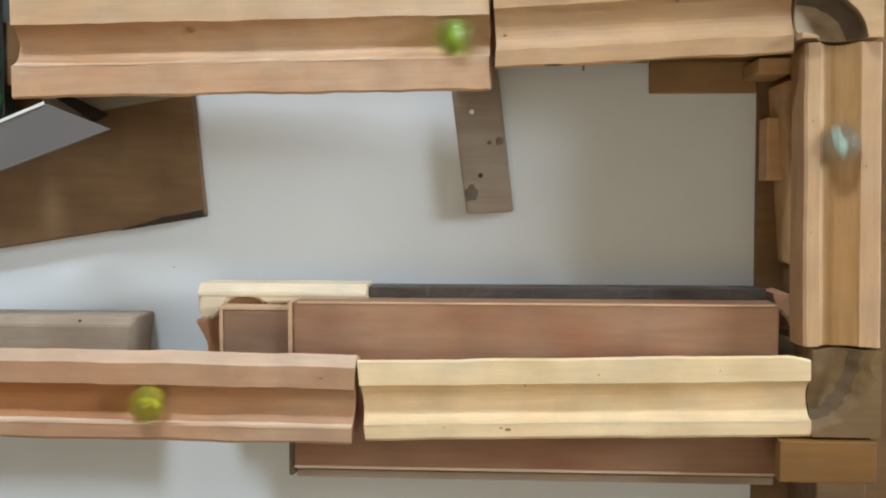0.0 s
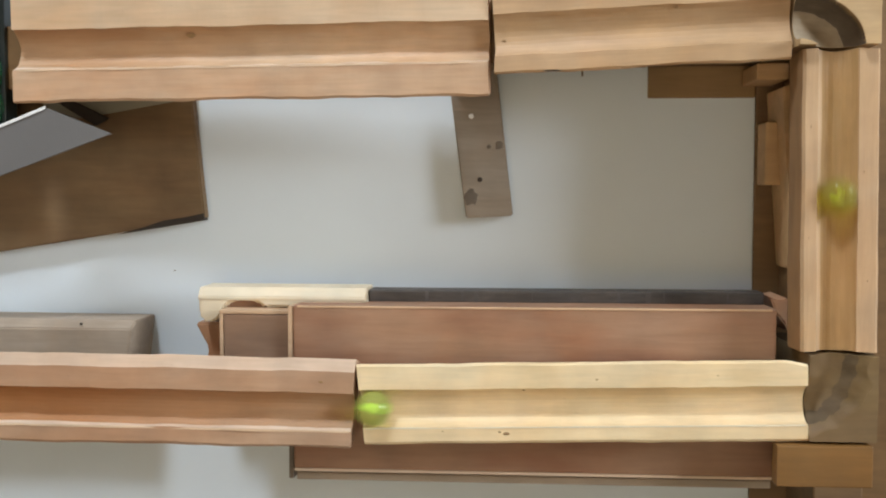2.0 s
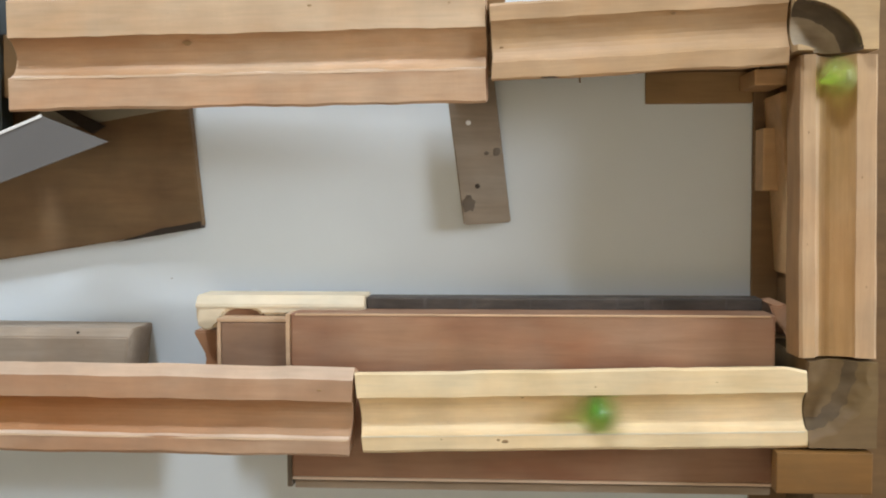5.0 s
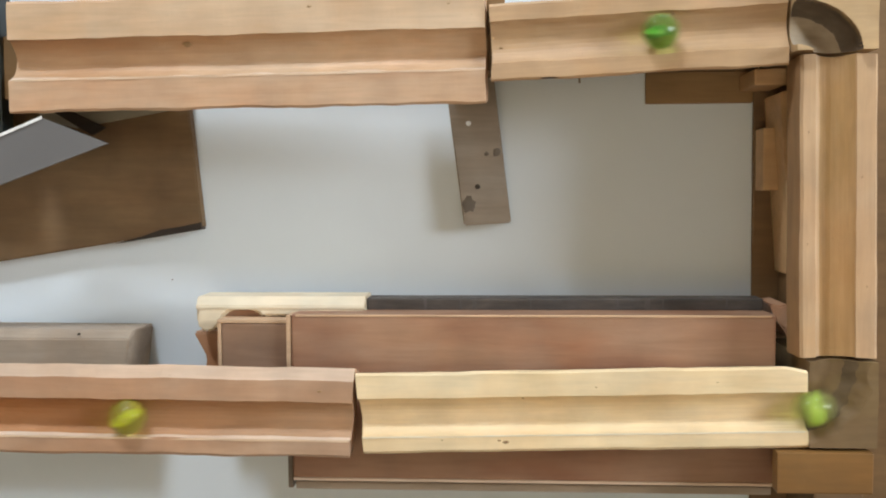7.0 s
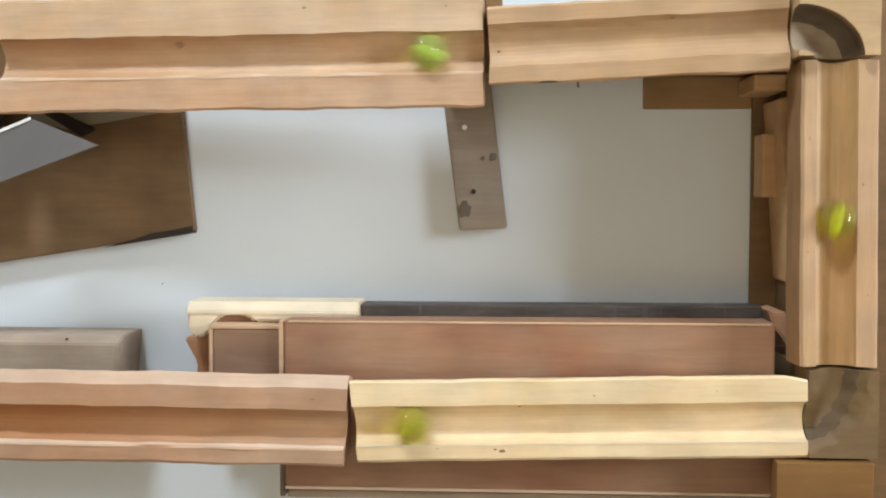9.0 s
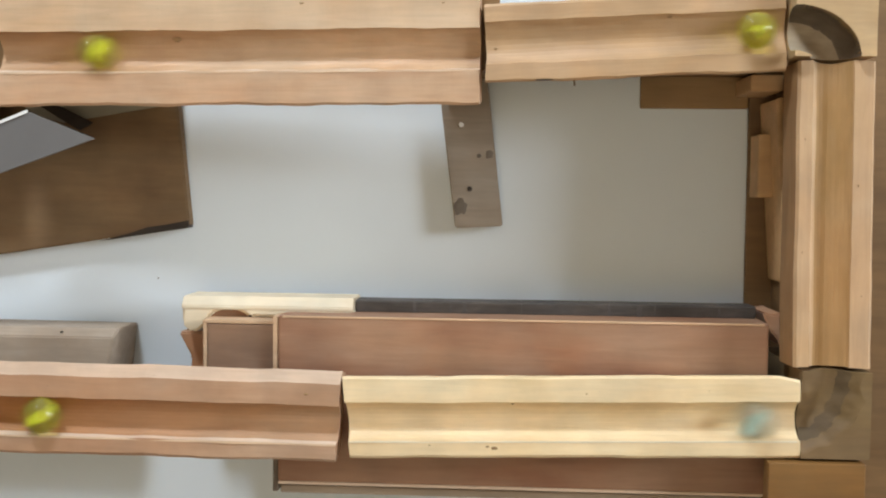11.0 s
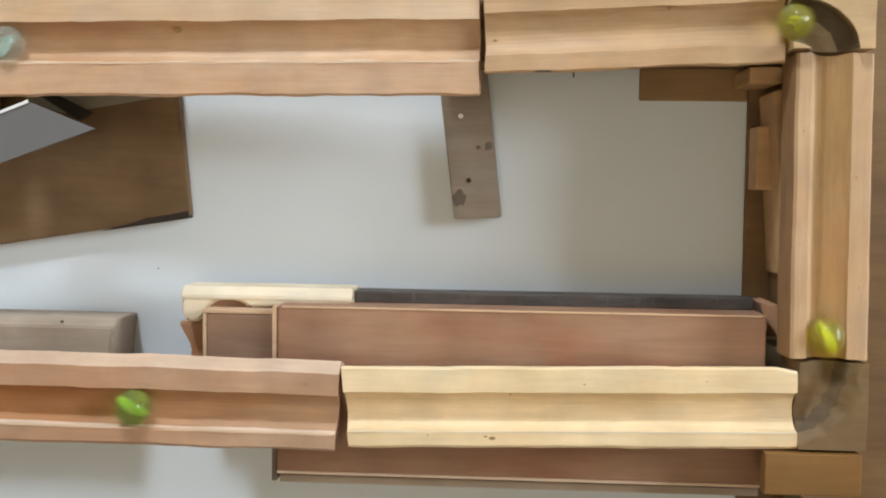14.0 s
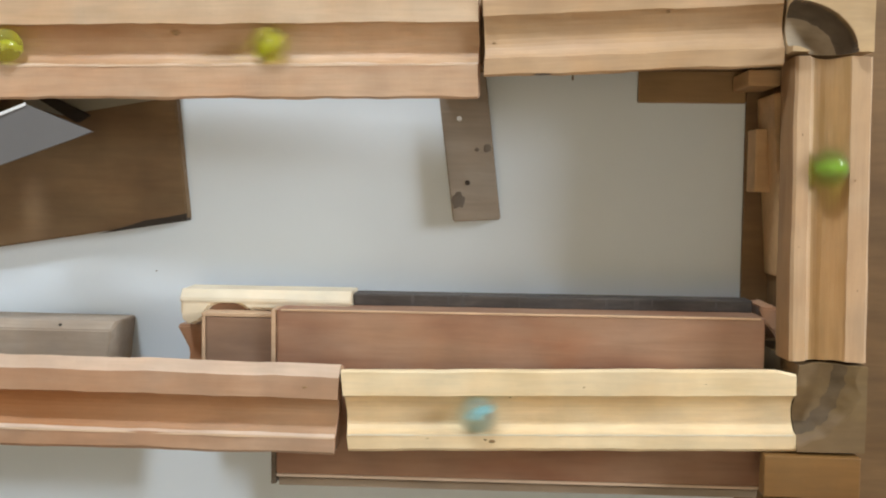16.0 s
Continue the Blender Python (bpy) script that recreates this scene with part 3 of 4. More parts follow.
thing("support_block", box(-0.335, -0.275, -0.016, 0.012, 0.0175, 0.0590, 0.001), BASE_BROWN, "brown block holding up the plastic sheet", "wood block", "support blocks")

# the brown board under the pine rail, with its laminated lower edge
deck = thing("wide_board", box(-0.1010, 0.1160, -0.1240, -0.0485, 0.043, 0.0635, 0.0012), BROWN, "wide reddish-brown board under the pine rail", "board")
part("edge_strip", box(-0.1008, 0.1150, -0.1252, -0.1238, 0.043, 0.0638, 0.0005, 0.0003), WORN_LIT_LIP, deck, "pale bare wood edge strip")
part("edge_strip", box(-0.1010, 0.1160, -0.1308, -0.1272, 0.040, 0.0575, 0.0007, 0.0003), BAR_WOOD, deck, "grey wood edge strip")
part("worn_edge", box(-0.0990, 0.1140, -0.0496, -0.0486, 0.0630, 0.0638, 0.0003), EDGE_WOOD, deck, "pale worn edge")
part("end_strip", box(-0.1035, -0.1012, -0.0990, -0.0490, 0.043, 0.0628, 0.0004), EDGE_WOOD, deck, "pale bare wood end strip")
# shadow at the board's lower left end, put into a dark strip
part("end_strip", box(-0.1035, -0.1012, -0.1290, -0.0992, 0.043, 0.0622, 0.0004), STAIN_SHADE, deck, "dark grey end strip with shadow painted in")
# unseen; made full width so that no light passes below the board
thing("support_block", box(-0.096, 0.112, -0.118, -0.070, GROUND, 0.043, 0.001), BASE_BROWN, "unseen long brown block blocking light under the wide board", "wood block", "support blocks")
thing("splintered_offcut", prism([(0.1168, -0.0450), (0.1215, -0.0462), (0.1250, -0.0450), (0.1275, -0.0560), (0.1255, -0.0610), (0.1225, -0.0560), (0.1190, -0.0520)], GROUND + 0.003, 0.048, 0.0008), TAN_GREY, "splintered tan offcut standing beside the wide board", "wood offcut")
panel = thing("small_panel", box(-0.1345, -0.1040, -0.0900, -0.0535, 0.030, 0.0590, 0.0006), PANEL_WOOD, "small dark brown panel with pale edges", "panel")
part("edge_strip", box(-0.1365, -0.1040, -0.0533, -0.0515, 0.030, 0.0592, 0.0004), EDGE_WOOD, panel, "pale bare wood edge strip")
part("edge_strip", box(-0.1365, -0.1347, -0.0900, -0.0533, 0.030, 0.0590, 0.0004), EDGE_WOOD, panel, "pale bare wood edge strip")
thing("support_block", box(-0.130, -0.108, -0.088, -0.062, GROUND, 0.030, 0.001), BASE_BROWN, "brown block under the small panel", "wood block", "support blocks")


def scroll_outline():
    pts = [(-0.0690, -0.0512), (-0.0690, -0.0462), (-0.1490, -0.0462)]
    pts += [(-0.1490, -0.0540), (-0.1475, -0.0575), (-0.1445, -0.0590), (-0.1405, -0.0575), (-0.1375, -0.0545)]
    for i in range(9):
        a = radians(165 - 150 * i / 8)
        pts.append((-0.1270 + 0.0100 * math.cos(a), -0.0530 + 0.0052 * math.sin(a)))
    return pts + [(-0.1150, -0.0510)]


bracket = thing("scroll_bracket", prism(scroll_outline(), 0.026, 0.050, 0.0012), CREAM, "cream pine bracket with a scrolled cut-out", "bracket")
slope = bmesh.new()
ends = [[slope.verts.new((x, y, z)) for y, z in ((-0.0480, 0.0503), (-0.0462, 0.0503), (-0.0420, 0.0470), (-0.0420, 0.026), (-0.0480, 0.026))] for x in (-0.0692, -0.1492)]
for i in range(5):
    slope.faces.new((ends[0][i], ends[0][(i + 1) % 5], ends[1][(i + 1) % 5], ends[1][i]))
slope.faces.new(ends[0])
slope.faces.new(ends[1][::-1])
bmesh.ops.recalc_face_normals(slope, faces=slope.faces)
bmesh.ops.bevel(slope, geom=list(slope.edges), offset=0.0004, segments=2, affect="EDGES")
part("sloping_edge", slope, CREAM, bracket, "pale planed sloping edge")
part("recess", box(-0.1375, -0.1040, -0.0600, -0.0480, 0.0300, 0.0470, 0.0004), BROWN, bracket, "brown wood at the bottom of the cut-out")
thing("support_block", box(-0.142, 0.10, -0.0585, -0.0480, GROUND, 0.0260, 0.001), BASE_BROWN, "brown batten under the bracket and the wide board", "wood block", "support blocks")
thing("broken_offcut", prism([(-0.1540, -0.0600), (-0.1380, -0.0595), (-0.1380, -0.0850), (-0.1490, -0.0850), (-0.1475, -0.0720)], GROUND, 0.040, 0.001), TAN_GREY, "broken tan offcut beside the scrolled bracket", "wood offcut")


def grey_bar():
    """A long bar with one sloping long edge and a sloping end."""
    bm = bmesh.new()
    top = [(-0.42, -0.0630), (-0.1850, -0.0632), (-0.1895, -0.092), (-0.42, -0.092)]
    mid = [(-0.42, -0.0582), (-0.1842, -0.0597), (-0.1880, -0.092), (-0.42, -0.092)]
    rows = [[bm.verts.new((x, y, z)) for x, y in pts] for pts, z in ((top, 0.042), (mid, 0.036), (mid, GROUND))]
    for a, b in zip(rows, rows[1:]):
        for i in range(4):
            bm.faces.new((a[i], a[(i + 1) % 4], b[(i + 1) % 4], b[i]))
    bm.faces.new(rows[0])
    bm.faces.new(rows[-1])
    bmesh.ops.bevel(bm, geom=list(bm.edges), offset=0.0006, segments=2, affect="EDGES")
    return bm


bar = thing("grey_bar", grey_bar(), BAR_WOOD, "grey-brown wooden bar with a sloping edge and a nail", "wood bar")
part("nail_head", disc(-0.2100, -0.0610, 0.0415, 0.0006, 0.0012), HOLE, bar, "tiny dark nail head")
thing("support_block", box(-0.36, -0.30, -0.090, -0.068, 0.042, 0.0820, 0.001), BASE_BROWN, "brown block carrying the weathered rail", "wood block", "support blocks")

for cx, cy in ((-0.1736, -0.0371),):
    thing("sawdust_crumb", disc(cx, cy, GROUND + 0.0002, 0.00035, 0.0004, 7), STAIN_SHADE, "tiny brown sawdust crumb on the white table", "crumb", "sawdust crumbs")

# ---- the tray that collects the marbles ----
# unseen, added to stop north light streaking over the wide plank
thing("support_block", box(-0.335, -0.250, 0.040, 0.0615, 0.0188, 0.0365, 0.001), BASE_BROWN, "unseen brown block added under the collecting tray", "wood block", "support blocks")
tray = tagged(new("collecting_tray"), "black plastic tray with dark glass marbles in it", "tray")
for nm, b in (("tray_floor", (-0.62, -0.2440, 0.036, 0.100, 0.0365, 0.0385)), ("tray_side", (-0.62, -0.2440, 0.034, 0.036, 0.0365, 0.050)),
              ("tray_side", (-0.62, -0.2440, 0.100, 0.102, 0.0365, 0.050)), ("tray_end", (-0.2440, -0.2420, 0.034, 0.102, 0.0365, 0.048))):
    part(nm, box(*b, 0.0006), BIN_BLACK, tray)
thing("support_block", box(-0.60, -0.34, 0.036, 0.100, GROUND, 0.0365, 0.001), BASE_BROWN, "unseen brown block added under the collecting tray", "wood block", "support blocks")

# ---- marbles ----
BALL = 0.0076


def ball_mesh(radius):
    bm = bmesh.new()
    bmesh.ops.create_icosphere(bm, subdivisions=4, radius=radius)
    return bm


def vane_mesh(radius, turns, width):
    """The twisted three-bladed coloured ribbon inside a glass marble."""
    bm = bmesh.new()
    rings = []
    for i in range(15):
        u = -1 + 2 * i / 14
        w = width * radius * math.sqrt(max(0.02, 1 - u * u * 1.2 if u * u < 0.8 else 0.02))
        a = turns * u
        ring = []
        for blade in range(3):
            for off, reach in ((-0.16, 1.0), (0.16, 1.0), (1.047, 0.16)):
                b = a + blade * 2.0944 + off
                ring.append(bm.verts.new((w * reach * math.cos(b), w * reach * math.sin(b), u * radius * 0.8)))
        rings.append(ring)
    for a, b in zip(rings, rings[1:]):
        for k in range(len(a)):
            bm.faces.new((a[k], a[(k + 1) % len(a)], b[(k + 1) % len(a)], b[k]))
    bm.faces.new(rings[0])
    bm.faces.new(rings[-1][::-1])
    return bm


GLASS = {"green": glass("green_glass", (0.62, 0.82, 0.20)), "yellow": glass("yellow_green_glass", (0.88, 0.90, 0.16)), "aqua": glass("pale_aqua_glass", (0.90, 0.97, 0.94), 0.92),
         "dark": glass("deep_green_glass", (0.12, 0.42, 0.22)), "leaf": glass("emerald_green_glass", (0.48, 0.76, 0.18)), "blue": glass("sky_blue_glass", (0.72, 0.93, 0.94)), "light": glass("light_green_glass", (0.80, 0.96, 0.28), 0.80)}
VANE = {k: plain("vane_" + k, c, 0.4, 0.1, 300) for k, c in (("green", (0.42, 0.66, 0.05)), ("yellow", (0.76, 0.76, 0.04)), ("aqua", (0.62, 0.85, 0.76)),
                                                       ("leaf", (0.12, 0.48, 0.10)), ("dark", (0.05, 0.28, 0.05)), ("blue", (0.34, 0.68, 0.70)), ("light", (0.70, 0.90, 0.18)))}
WORDS = {"leaf": "emerald green glass marble with a twisted ribbon inside", "green": "green glass marble with a twisted ribbon inside", "yellow": "yellow-green glass marble with a twisted ribbon inside", "aqua": "pale aqua glass marble with a twisted ribbon inside",
         "dark": "deep green glass marble with a twisted ribbon inside", "blue": "sky blue glass marble with a twisted ribbon inside", "light": "light green glass marble with a twisted ribbon inside"}


def marble(colour, m):
    ob = mesh_object("marble", ball_mesh(BALL), GLASS[colour], smooth=True)
    tagged(ob, WORDS[colour], "marble", "marbles of the run")
    part("ribbon", vane_mesh(BALL, 1.2, 0.24), VANE[colour], ob, "twisted coloured ribbon", True)
    ob.matrix_world = m
    return ob


for mx, my, mz in ((-0.2500, 0.0440, 0.0462), (-0.2505, 0.0600, 0.0462), (-0.2650, 0.0500, 0.0462)):
    still = marble("dark", pose(mx, my, mz, 40, 30, 70 * my * 100))

marbles = [marble(c, pose(0, 0, 1)) for c in ("green", "aqua", "yellow", "light", "light", "leaf", "light", "yellow", "yellow", "aqua", "yellow", "yellow", "green", "blue")]


# ---- the way of the marbles ----
def bend(cx, cy, rx, ry, a0, a1, z0, z1, n=6):
    return [(cx + rx * math.cos(radians(a0 + (a1 - a0) * i / n)), cy + ry * math.sin(radians(a0 + (a1 - a0) * i / n)), z0 + (z1 - z0) * i / n) for i in range(n + 1)]


RUN = [(-.50, -.0837, .1112), (-.068, -.0908, .0930), (-.0655, -.0898, .0912), (.1235, -.0865, .0852)]+bend(.1235, -.0635, .0125, .023, -90, 0, .0852, .0825)[1:]+[(.1365, .064, .0775)]+bend(.1175, .064, .0185, .0128, 0, 90, .0775, .0768)[1:]+[(-.0095, .0720, .0708), (-.012, .070, .0652), (-.234, .069, .0552), (-.30, .069, .0535), (-.34, .067, .0462), (-.60, .067, .0462)]
RUN = [Vector(p) for p in RUN]
REACH = [0.0]
for a, b in zip(RUN, RUN[1:]):
    REACH.append(REACH[-1] + (b - a).length)


def on_run(s):
    for a, b, s0, s1 in zip(RUN, RUN[1:], REACH, REACH[1:]):
        if s <= s1:
            return a.lerp(b, (s - s0) / (s1 - s0)), (b - a).normalized()
    return RUN[-1].copy(), (RUN[-1] - RUN[-2]).normalized()


def roll(ob, rows):
    """Key a marble that rolls along the run: rows of seconds and metres from the run's start."""
    keyed, turn, last = [], Matrix.Rotation(0.7 * len(rows), 3, "X"), rows[0][1]
    for t, s in rows:
        p, way = on_run(s)
        axis = Vector((0, 0, 1)).cross(way)
        axis = axis.normalized() if axis.length > 1e-6 else Vector((0, 1, 0))
        turn = Matrix.Rotation(min((s - last) / BALL, 1.4), 3, axis) @ turn
        last = s
        keyed.append((t, Matrix.Translation(p) @ turn.to_4x4()))
    walk(ob, keyed)


def motions():
    roll(marbles[0], [(0, 0.955), (0.1, 0.980), (0.2, 1.006), (0.3, 1.035), (0.4, 1.065), (0.5, 1.098), (0.6, 1.133), (0.7, 1.183), (0.8, 1.233), (0.9, 1.283), (1, 1.333), (1.1, 1.383), (1.2, 1.433), (1.3, 1.483), (1.4, 1.528), (16, 1.528)])
    roll(marbles[1], [(0, 0.738), (0.1, 0.755), (0.2, 0.772), (0.3, 0.787), (0.4, 0.800), (0.5, 0.815), (0.6, 0.833), (0.7, 0.852), (0.8, 0.872), (0.9, 0.894), (1, 0.918), (1.1, 0.945), (1.2, 0.970), (1.3, 0.996), (1.4, 1.024), (1.5, 1.054), (1.6, 1.086), (1.7, 1.118), (1.8, 1.150), (1.9, 1.200), (2, 1.250), (2.1, 1.300), (2.2, 1.350), (2.3, 1.400), (2.4, 1.450), (2.5, 1.500), (2.6, 1.512), (16, 1.512)])
    roll(marbles[2], [(0, 0.343), (0.1, 0.356), (0.2, 0.369), (0.3, 0.382), (0.4, 0.394), (0.5, 0.405), (0.6, 0.417), (0.7, 0.430), (0.8, 0.444), (0.9, 0.461), (1, 0.479), (1.1, 0.499), (1.2, 0.521), (1.3, 0.545), (1.4, 0.572), (1.5, 0.603), (1.6, 0.633), (1.7, 0.657), (1.8, 0.678), (1.9, 0.698), (2, 0.718), (2.1, 0.738), (2.2, 0.758), (2.3, 0.778), (2.4, 0.793), (2.5, 0.805), (2.6, 0.820), (2.7, 0.838), (2.8, 0.854), (2.9, 0.871), (3, 0.890), (3.1, 0.910), (3.2, 0.931), (3.3, 0.955), (3.4, 0.980), (3.5, 1.004), (3.6, 1.031), (3.7, 1.061), (3.8, 1.093), (3.9, 1.124), (4, 1.161), (4.1, 1.209), (4.2, 1.257), (4.3, 1.307), (4.4, 1.357), (4.5, 1.407), (4.6, 1.457), (4.7, 1.497), (16, 1.497)])
    roll(marbles[3], [(0, 0.215), (0.05, 0.215), (0.4, 0.242), (0.7, 0.278), (0.8, 0.289), (0.9, 0.302), (1, 0.315), (1.1, 0.327), (1.2, 0.340), (1.3, 0.353), (1.4, 0.366), (1.5, 0.379), (1.6, 0.391), (1.7, 0.402), (1.8, 0.414), (1.9, 0.426), (2, 0.441), (2.1, 0.459), (2.2, 0.479), (2.3, 0.503), (2.4, 0.530), (2.5, 0.559), (2.6, 0.590), (2.7, 0.619), (2.8, 0.643), (2.9, 0.659), (3, 0.672), (3.1, 0.683), (3.2, 0.695), (3.3, 0.708), (3.4, 0.721), (3.5, 0.733), (3.6, 0.747), (3.7, 0.760), (3.8, 0.774), (3.9, 0.787), (4, 0.799), (4.1, 0.811), (4.2, 0.823), (4.3, 0.873), (4.4, 0.923), (4.5, 0.973), (4.6, 1.023), (4.7, 1.073), (4.8, 1.123), (4.9, 1.173), (5, 1.223), (5.1, 1.273), (5.2, 1.323), (5.3, 1.373), (5.4, 1.423), (5.5, 1.473), (5.6, 1.481), (16, 1.481)])
    roll(marbles[4], [(0, 0.200), (1.2, 0.200), (1.6, 0.208), (1.9, 0.244), (2.2, 0.280), (2.3, 0.293), (2.4, 0.307), (2.5, 0.321), (2.6, 0.334), (2.7, 0.348), (2.8, 0.362), (2.9, 0.377), (3, 0.392), (3.1, 0.407), (3.2, 0.420), (3.3, 0.434), (3.4, 0.451), (3.5, 0.472), (3.6, 0.495), (3.7, 0.520), (3.8, 0.549), (3.9, 0.583), (4, 0.619), (4.1, 0.642), (4.2, 0.655), (4.3, 0.669), (4.4, 0.683), (4.5, 0.697), (4.6, 0.712), (4.7, 0.726), (4.8, 0.740), (4.9, 0.755), (5, 0.771), (5.1, 0.785), (5.2, 0.798), (5.4, 0.812), (5.5, 0.828), (5.6, 0.845), (5.7, 0.864), (5.8, 0.884), (5.9, 0.907), (6, 0.932), (6.1, 0.959), (6.2, 0.989), (6.3, 1.020), (6.4, 1.050), (6.5, 1.081), (6.6, 1.114), (6.7, 1.147), (6.8, 1.197), (6.9, 1.247), (7, 1.297), (7.1, 1.347), (7.2, 1.397), (7.3, 1.447), (7.4, 1.466), (16, 1.466)])
    roll(marbles[5], [(0, 0.184), (2.5, 0.184), (2.9, 0.203), (3.2, 0.239), (3.5, 0.275), (3.6, 0.287), (3.7, 0.301), (3.8, 0.316), (3.9, 0.333), (4, 0.351), (4.1, 0.365), (4.2, 0.378), (4.3, 0.393), (4.4, 0.407), (4.5, 0.421), (4.6, 0.437), (4.7, 0.457), (4.8, 0.481), (4.9, 0.508), (5, 0.538), (5.1, 0.571), (5.2, 0.605), (5.4, 0.634), (5.5, 0.654), (5.6, 0.669), (5.7, 0.682), (5.8, 0.697), (5.9, 0.711), (6, 0.725), (6.1, 0.739), (6.2, 0.755), (6.3, 0.770), (6.4, 0.782), (6.5, 0.793), (6.6, 0.803), (6.7, 0.816), (6.8, 0.831), (6.9, 0.846), (7, 0.860), (7.1, 0.875), (7.2, 0.891), (7.3, 0.908), (7.4, 0.928), (7.5, 0.950), (7.6, 0.973), (7.7, 0.996), (7.8, 1.021), (7.9, 1.048), (8, 1.078), (8.1, 1.108), (8.2, 1.138), (8.3, 1.188), (8.4, 1.238), (8.5, 1.288), (8.6, 1.338), (8.7, 1.388), (8.8, 1.438), (8.9, 1.450), (16, 1.450)])
    roll(marbles[6], [(0, 0.168), (4.1, 0.168), (4.5, 0.202), (4.8, 0.238), (5.1, 0.274), (5.4, 0.316), (5.7, 0.360), (6, 0.400), (6.3, 0.440), (6.4, 0.459), (6.5, 0.480), (6.6, 0.505), (6.7, 0.531), (6.8, 0.560), (6.9, 0.592), (7, 0.6285), (7.1, 0.6455), (7.2, 0.661), (7.3, 0.676), (7.4, 0.689), (7.5, 0.703), (7.6, 0.717), (7.7, 0.732), (7.8, 0.747), (7.9, 0.762), (8, 0.778), (8.1, 0.791), (8.2, 0.803), (8.3, 0.817), (8.4, 0.834), (8.5, 0.852), (8.6, 0.871), (8.7, 0.891), (8.8, 0.913), (8.9, 0.938), (9, 0.963), (9.1, 0.987), (9.2, 1.012), (9.3, 1.062), (9.4, 1.112), (9.5, 1.162), (9.6, 1.212), (9.7, 1.262), (9.8, 1.312), (9.9, 1.362), (10, 1.412), (10.1, 1.435), (16, 1.435)])
    roll(marbles[7], [(0, 0.153), (5.3, 0.153), (5.7, 0.173), (6, 0.209), (6.3, 0.245), (6.6, 0.281), (6.7, 0.292), (6.8, 0.305), (6.9, 0.320), (7, 0.335), (7.1, 0.350), (7.2, 0.365), (7.3, 0.379), (7.4, 0.394), (7.5, 0.407), (7.6, 0.421), (7.7, 0.436), (7.8, 0.453), (7.9, 0.472), (8, 0.494), (8.1, 0.519), (8.2, 0.547), (8.3, 0.578), (8.4, 0.609), (8.5, 0.633), (8.6, 0.650), (8.7, 0.665), (8.8, 0.682), (8.9, 0.698), (9, 0.714), (9.1, 0.729), (9.2, 0.745), (9.3, 0.759), (9.4, 0.773), (9.5, 0.786), (9.6, 0.797), (9.7, 0.810), (9.8, 0.825), (9.9, 0.840), (10, 0.856), (10.1, 0.874), (10.2, 0.893), (10.3, 0.914), (10.4, 0.937), (10.5, 0.962), (10.6, 0.989), (10.7, 1.017), (10.8, 1.047), (10.9, 1.080), (11, 1.113), (11.1, 1.140), (11.2, 1.153), (11.3, 1.180), (11.4, 1.230), (11.5, 1.280), (11.6, 1.330), (11.7, 1.380), (11.8, 1.419), (16, 1.419)])
    roll(marbles[8], [(0, 0.138), (6.2, 0.138), (6.6, 0.138), (6.9, 0.174), (7.2, 0.210), (7.5, 0.246), (7.8, 0.282), (7.9, 0.293), (8, 0.307), (8.1, 0.323), (8.2, 0.340), (8.3, 0.355), (8.4, 0.369), (8.5, 0.383), (8.6, 0.397), (8.7, 0.412), (8.8, 0.426), (8.9, 0.442), (9, 0.460), (9.1, 0.482), (9.2, 0.505), (9.3, 0.532), (9.4, 0.562), (9.5, 0.593), (9.6, 0.623), (9.7, 0.645), (9.8, 0.660), (9.9, 0.673), (10, 0.686), (10.1, 0.699), (10.2, 0.712), (10.3, 0.725), (10.4, 0.738), (10.5, 0.753), (10.6, 0.767), (10.7, 0.780), (10.8, 0.792), (10.9, 0.804), (11, 0.819), (11.1, 0.834), (11.2, 0.850), (11.3, 0.868), (11.4, 0.889), (11.5, 0.911), (11.6, 0.937), (11.7, 0.962), (11.8, 0.988), (11.9, 1.014), (12, 1.042), (12.1, 1.072), (12.2, 1.105), (12.3, 1.140), (12.4, 1.190), (12.5, 1.240), (12.6, 1.290), (12.7, 1.340), (12.8, 1.390), (12.9, 1.404), (16, 1.404)])
    roll(marbles[9], [(0, 0.122), (7.6, 0.122), (8, 0.148), (8.3, 0.184), (8.6, 0.220), (8.9, 0.256), (9.2, 0.294), (9.3, 0.308), (9.4, 0.322), (9.5, 0.337), (9.6, 0.351), (9.7, 0.362), (9.8, 0.375), (9.9, 0.388), (10, 0.401), (10.1, 0.412), (10.2, 0.424), (10.3, 0.438), (10.4, 0.456), (10.5, 0.476), (10.6, 0.498), (10.7, 0.523), (10.8, 0.549), (10.9, 0.578), (11, 0.607), (11.1, 0.632), (11.2, 0.650), (11.3, 0.663), (11.4, 0.673), (11.5, 0.684), (11.6, 0.695), (11.7, 0.706), (11.8, 0.717), (11.9, 0.729), (12, 0.741), (12.1, 0.755), (12.2, 0.768), (12.3, 0.781), (12.4, 0.793), (12.5, 0.803), (12.6, 0.815), (12.7, 0.829), (12.8, 0.845), (12.9, 0.863), (13, 0.882), (13.1, 0.902), (13.2, 0.923), (13.3, 0.947), (13.4, 0.972), (13.5, 0.999), (13.6, 1.029), (13.7, 1.059), (13.8, 1.090), (13.9, 1.123), (14, 1.157), (14.1, 1.160), (14.5, 1.160), (15, 1.160), (15.3, 1.160), (15.4, 1.190), (15.6, 1.220), (15.7, 1.250), (15.8, 1.280), (15.8, 1.310), (15.9, 1.340), (16, 1.370)])
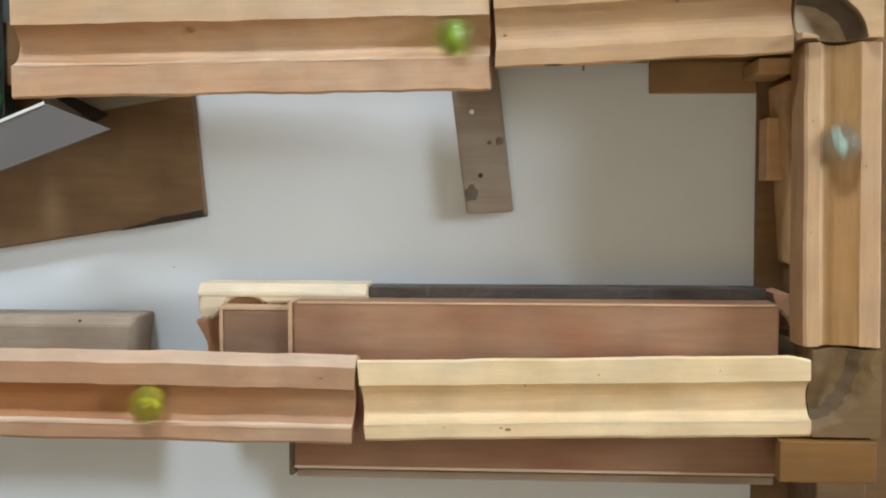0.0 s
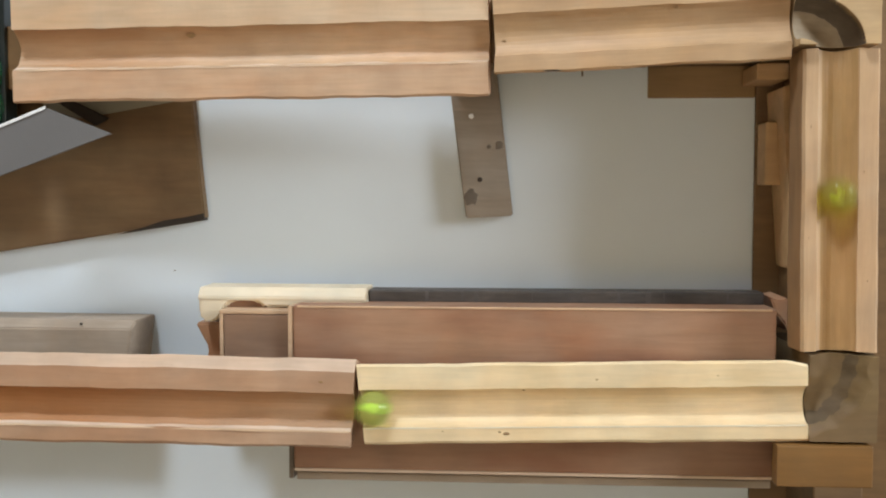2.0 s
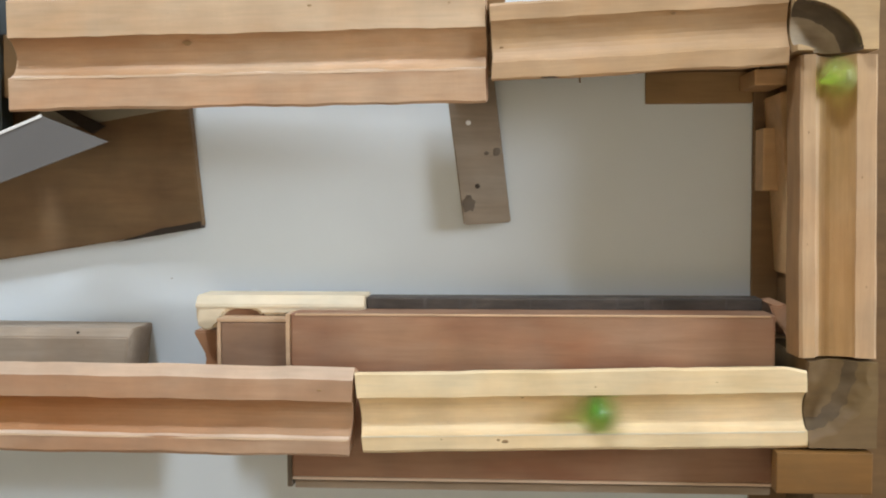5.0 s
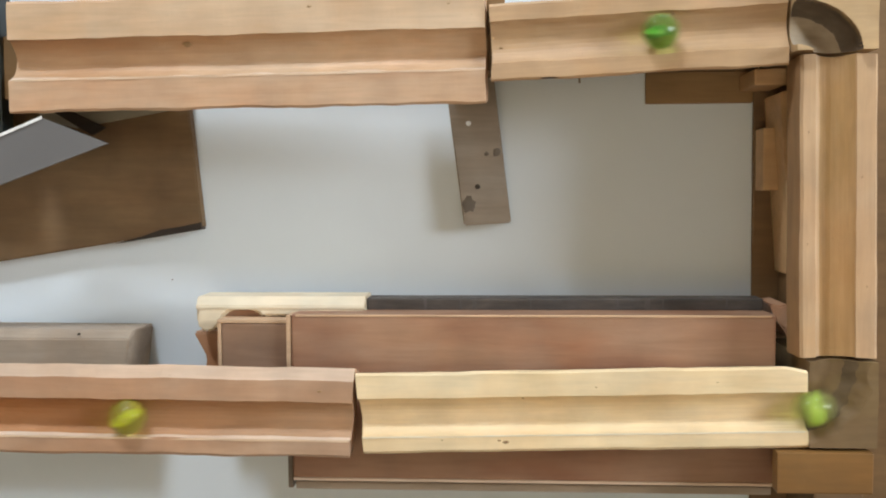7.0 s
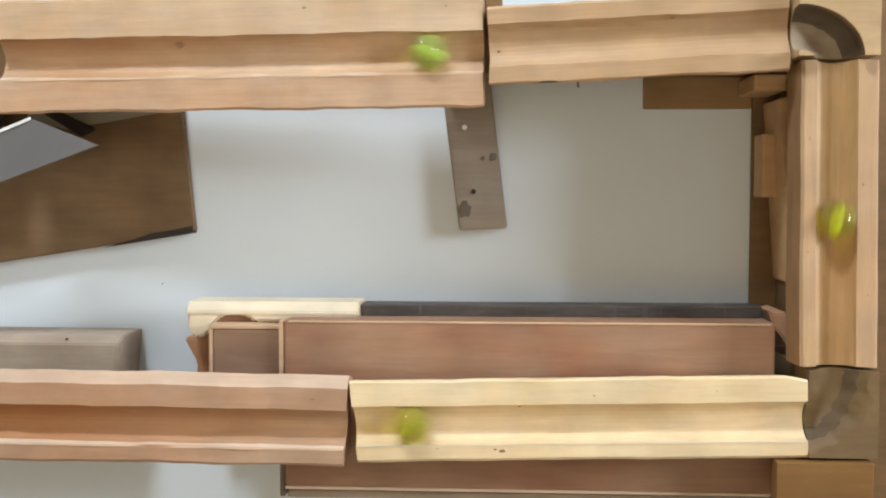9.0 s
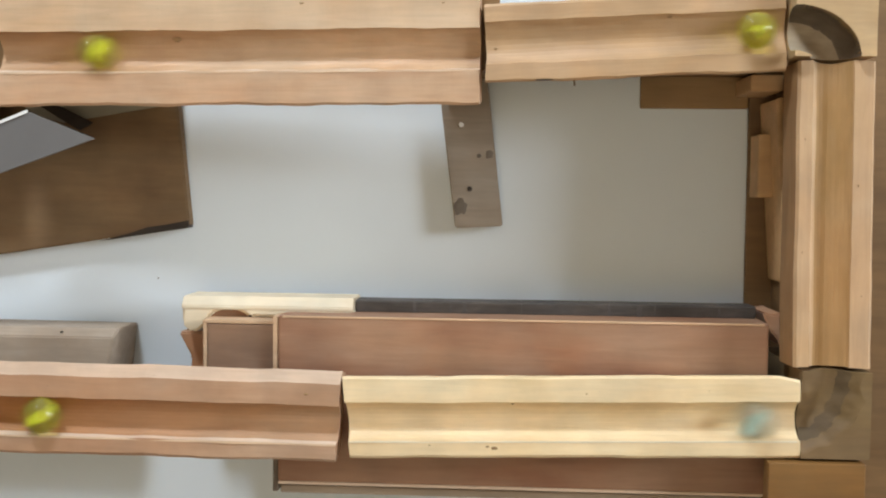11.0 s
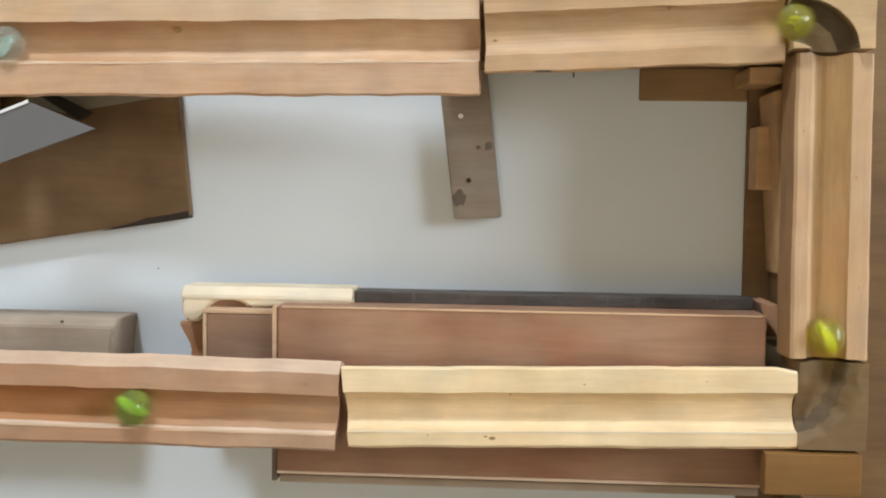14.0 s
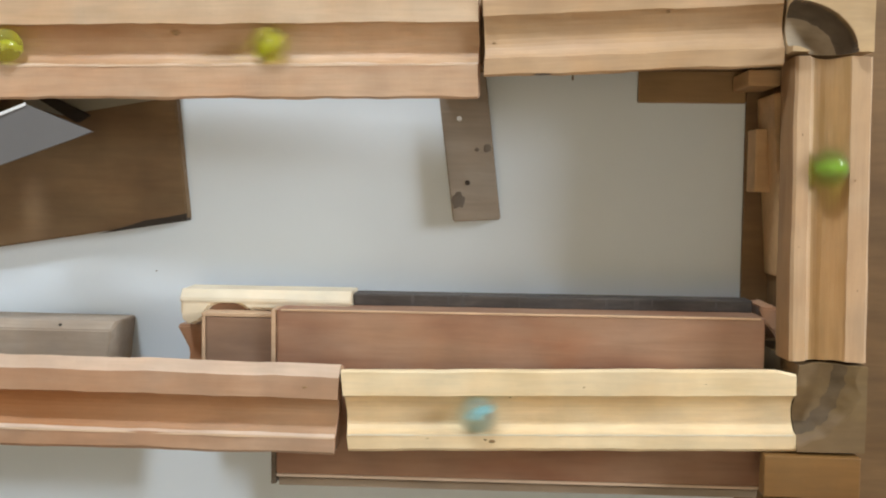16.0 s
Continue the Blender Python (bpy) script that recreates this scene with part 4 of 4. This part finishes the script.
    roll(marbles[10], [(0, 0.106), (9.1, 0.106), (9.5, 0.122), (9.8, 0.158), (10.1, 0.194), (10.4, 0.230), (10.7, 0.266), (11, 0.306), (11.3, 0.351), (11.4, 0.364), (11.5, 0.377), (11.6, 0.391), (11.7, 0.404), (11.8, 0.416), (11.9, 0.429), (12, 0.445), (12.1, 0.465), (12.2, 0.488), (12.3, 0.512), (12.4, 0.540), (12.5, 0.570), (12.6, 0.601), (12.7, 0.629), (12.8, 0.649), (12.9, 0.663), (13, 0.675), (13.1, 0.688), (13.2, 0.700), (13.3, 0.713), (13.4, 0.726), (13.5, 0.739), (13.6, 0.753), (13.7, 0.766), (13.8, 0.780), (13.9, 0.792), (14, 0.803), (14.1, 0.817), (14.2, 0.833), (14.3, 0.848), (14.4, 0.865), (14.5, 0.883), (14.6, 0.904), (14.7, 0.926), (14.8, 0.950), (14.9, 0.976), (15, 1.004), (15.1, 1.032), (15.2, 1.063), (15.3, 1.098), (15.4, 1.129), (15.5, 1.151), (15.6, 1.156), (16, 1.156)])
    roll(marbles[11], [(0, 0.091), (10.1, 0.091), (10.5, 0.105), (10.8, 0.141), (11.1, 0.177), (11.4, 0.213), (11.7, 0.249), (12, 0.285), (12.1, 0.299), (12.2, 0.314), (12.3, 0.330), (12.4, 0.345), (12.5, 0.359), (12.6, 0.373), (12.7, 0.388), (12.8, 0.403), (12.9, 0.417), (13, 0.433), (13.1, 0.449), (13.2, 0.467), (13.3, 0.488), (13.4, 0.512), (13.5, 0.537), (13.6, 0.565), (13.7, 0.595), (13.8, 0.623), (13.9, 0.645), (14, 0.662), (14.1, 0.676), (14.2, 0.689), (14.3, 0.704), (14.4, 0.718), (14.5, 0.733), (14.6, 0.748), (14.7, 0.764), (14.8, 0.779), (14.9, 0.794), (15, 0.808), (15.1, 0.824), (15.2, 0.842), (15.3, 0.861), (15.4, 0.881), (15.5, 0.903), (15.6, 0.925), (15.7, 0.950), (15.8, 0.977), (15.9, 1.005), (16, 1.033)])
    roll(marbles[12], [(0, 0.075), (11.7, 0.075), (12.1, 0.108), (12.4, 0.144), (12.7, 0.180), (13, 0.216), (13.3, 0.252), (13.6, 0.289), (13.7, 0.305), (13.8, 0.319), (13.9, 0.333), (14, 0.345), (14.1, 0.358), (14.2, 0.373), (14.3, 0.387), (14.4, 0.401), (14.5, 0.415), (14.6, 0.429), (14.7, 0.446), (14.8, 0.465), (14.9, 0.488), (15, 0.513), (15.1, 0.541), (15.2, 0.573), (15.3, 0.605), (15.4, 0.634), (15.5, 0.655), (15.6, 0.671), (15.7, 0.687), (15.8, 0.702), (15.9, 0.718), (16, 0.734)])
    roll(marbles[13], [(0, 0.060), (12.5, 0.060), (12.9, 0.070), (13.2, 0.106), (13.5, 0.142), (13.8, 0.178), (14.1, 0.214), (14.4, 0.250), (14.7, 0.286), (14.8, 0.301), (14.9, 0.316), (15, 0.330), (15.1, 0.345), (15.2, 0.360), (15.3, 0.376), (15.4, 0.390), (15.5, 0.404), (15.6, 0.419), (15.7, 0.434), (15.8, 0.451), (15.9, 0.470), (16, 0.492)])


motions()
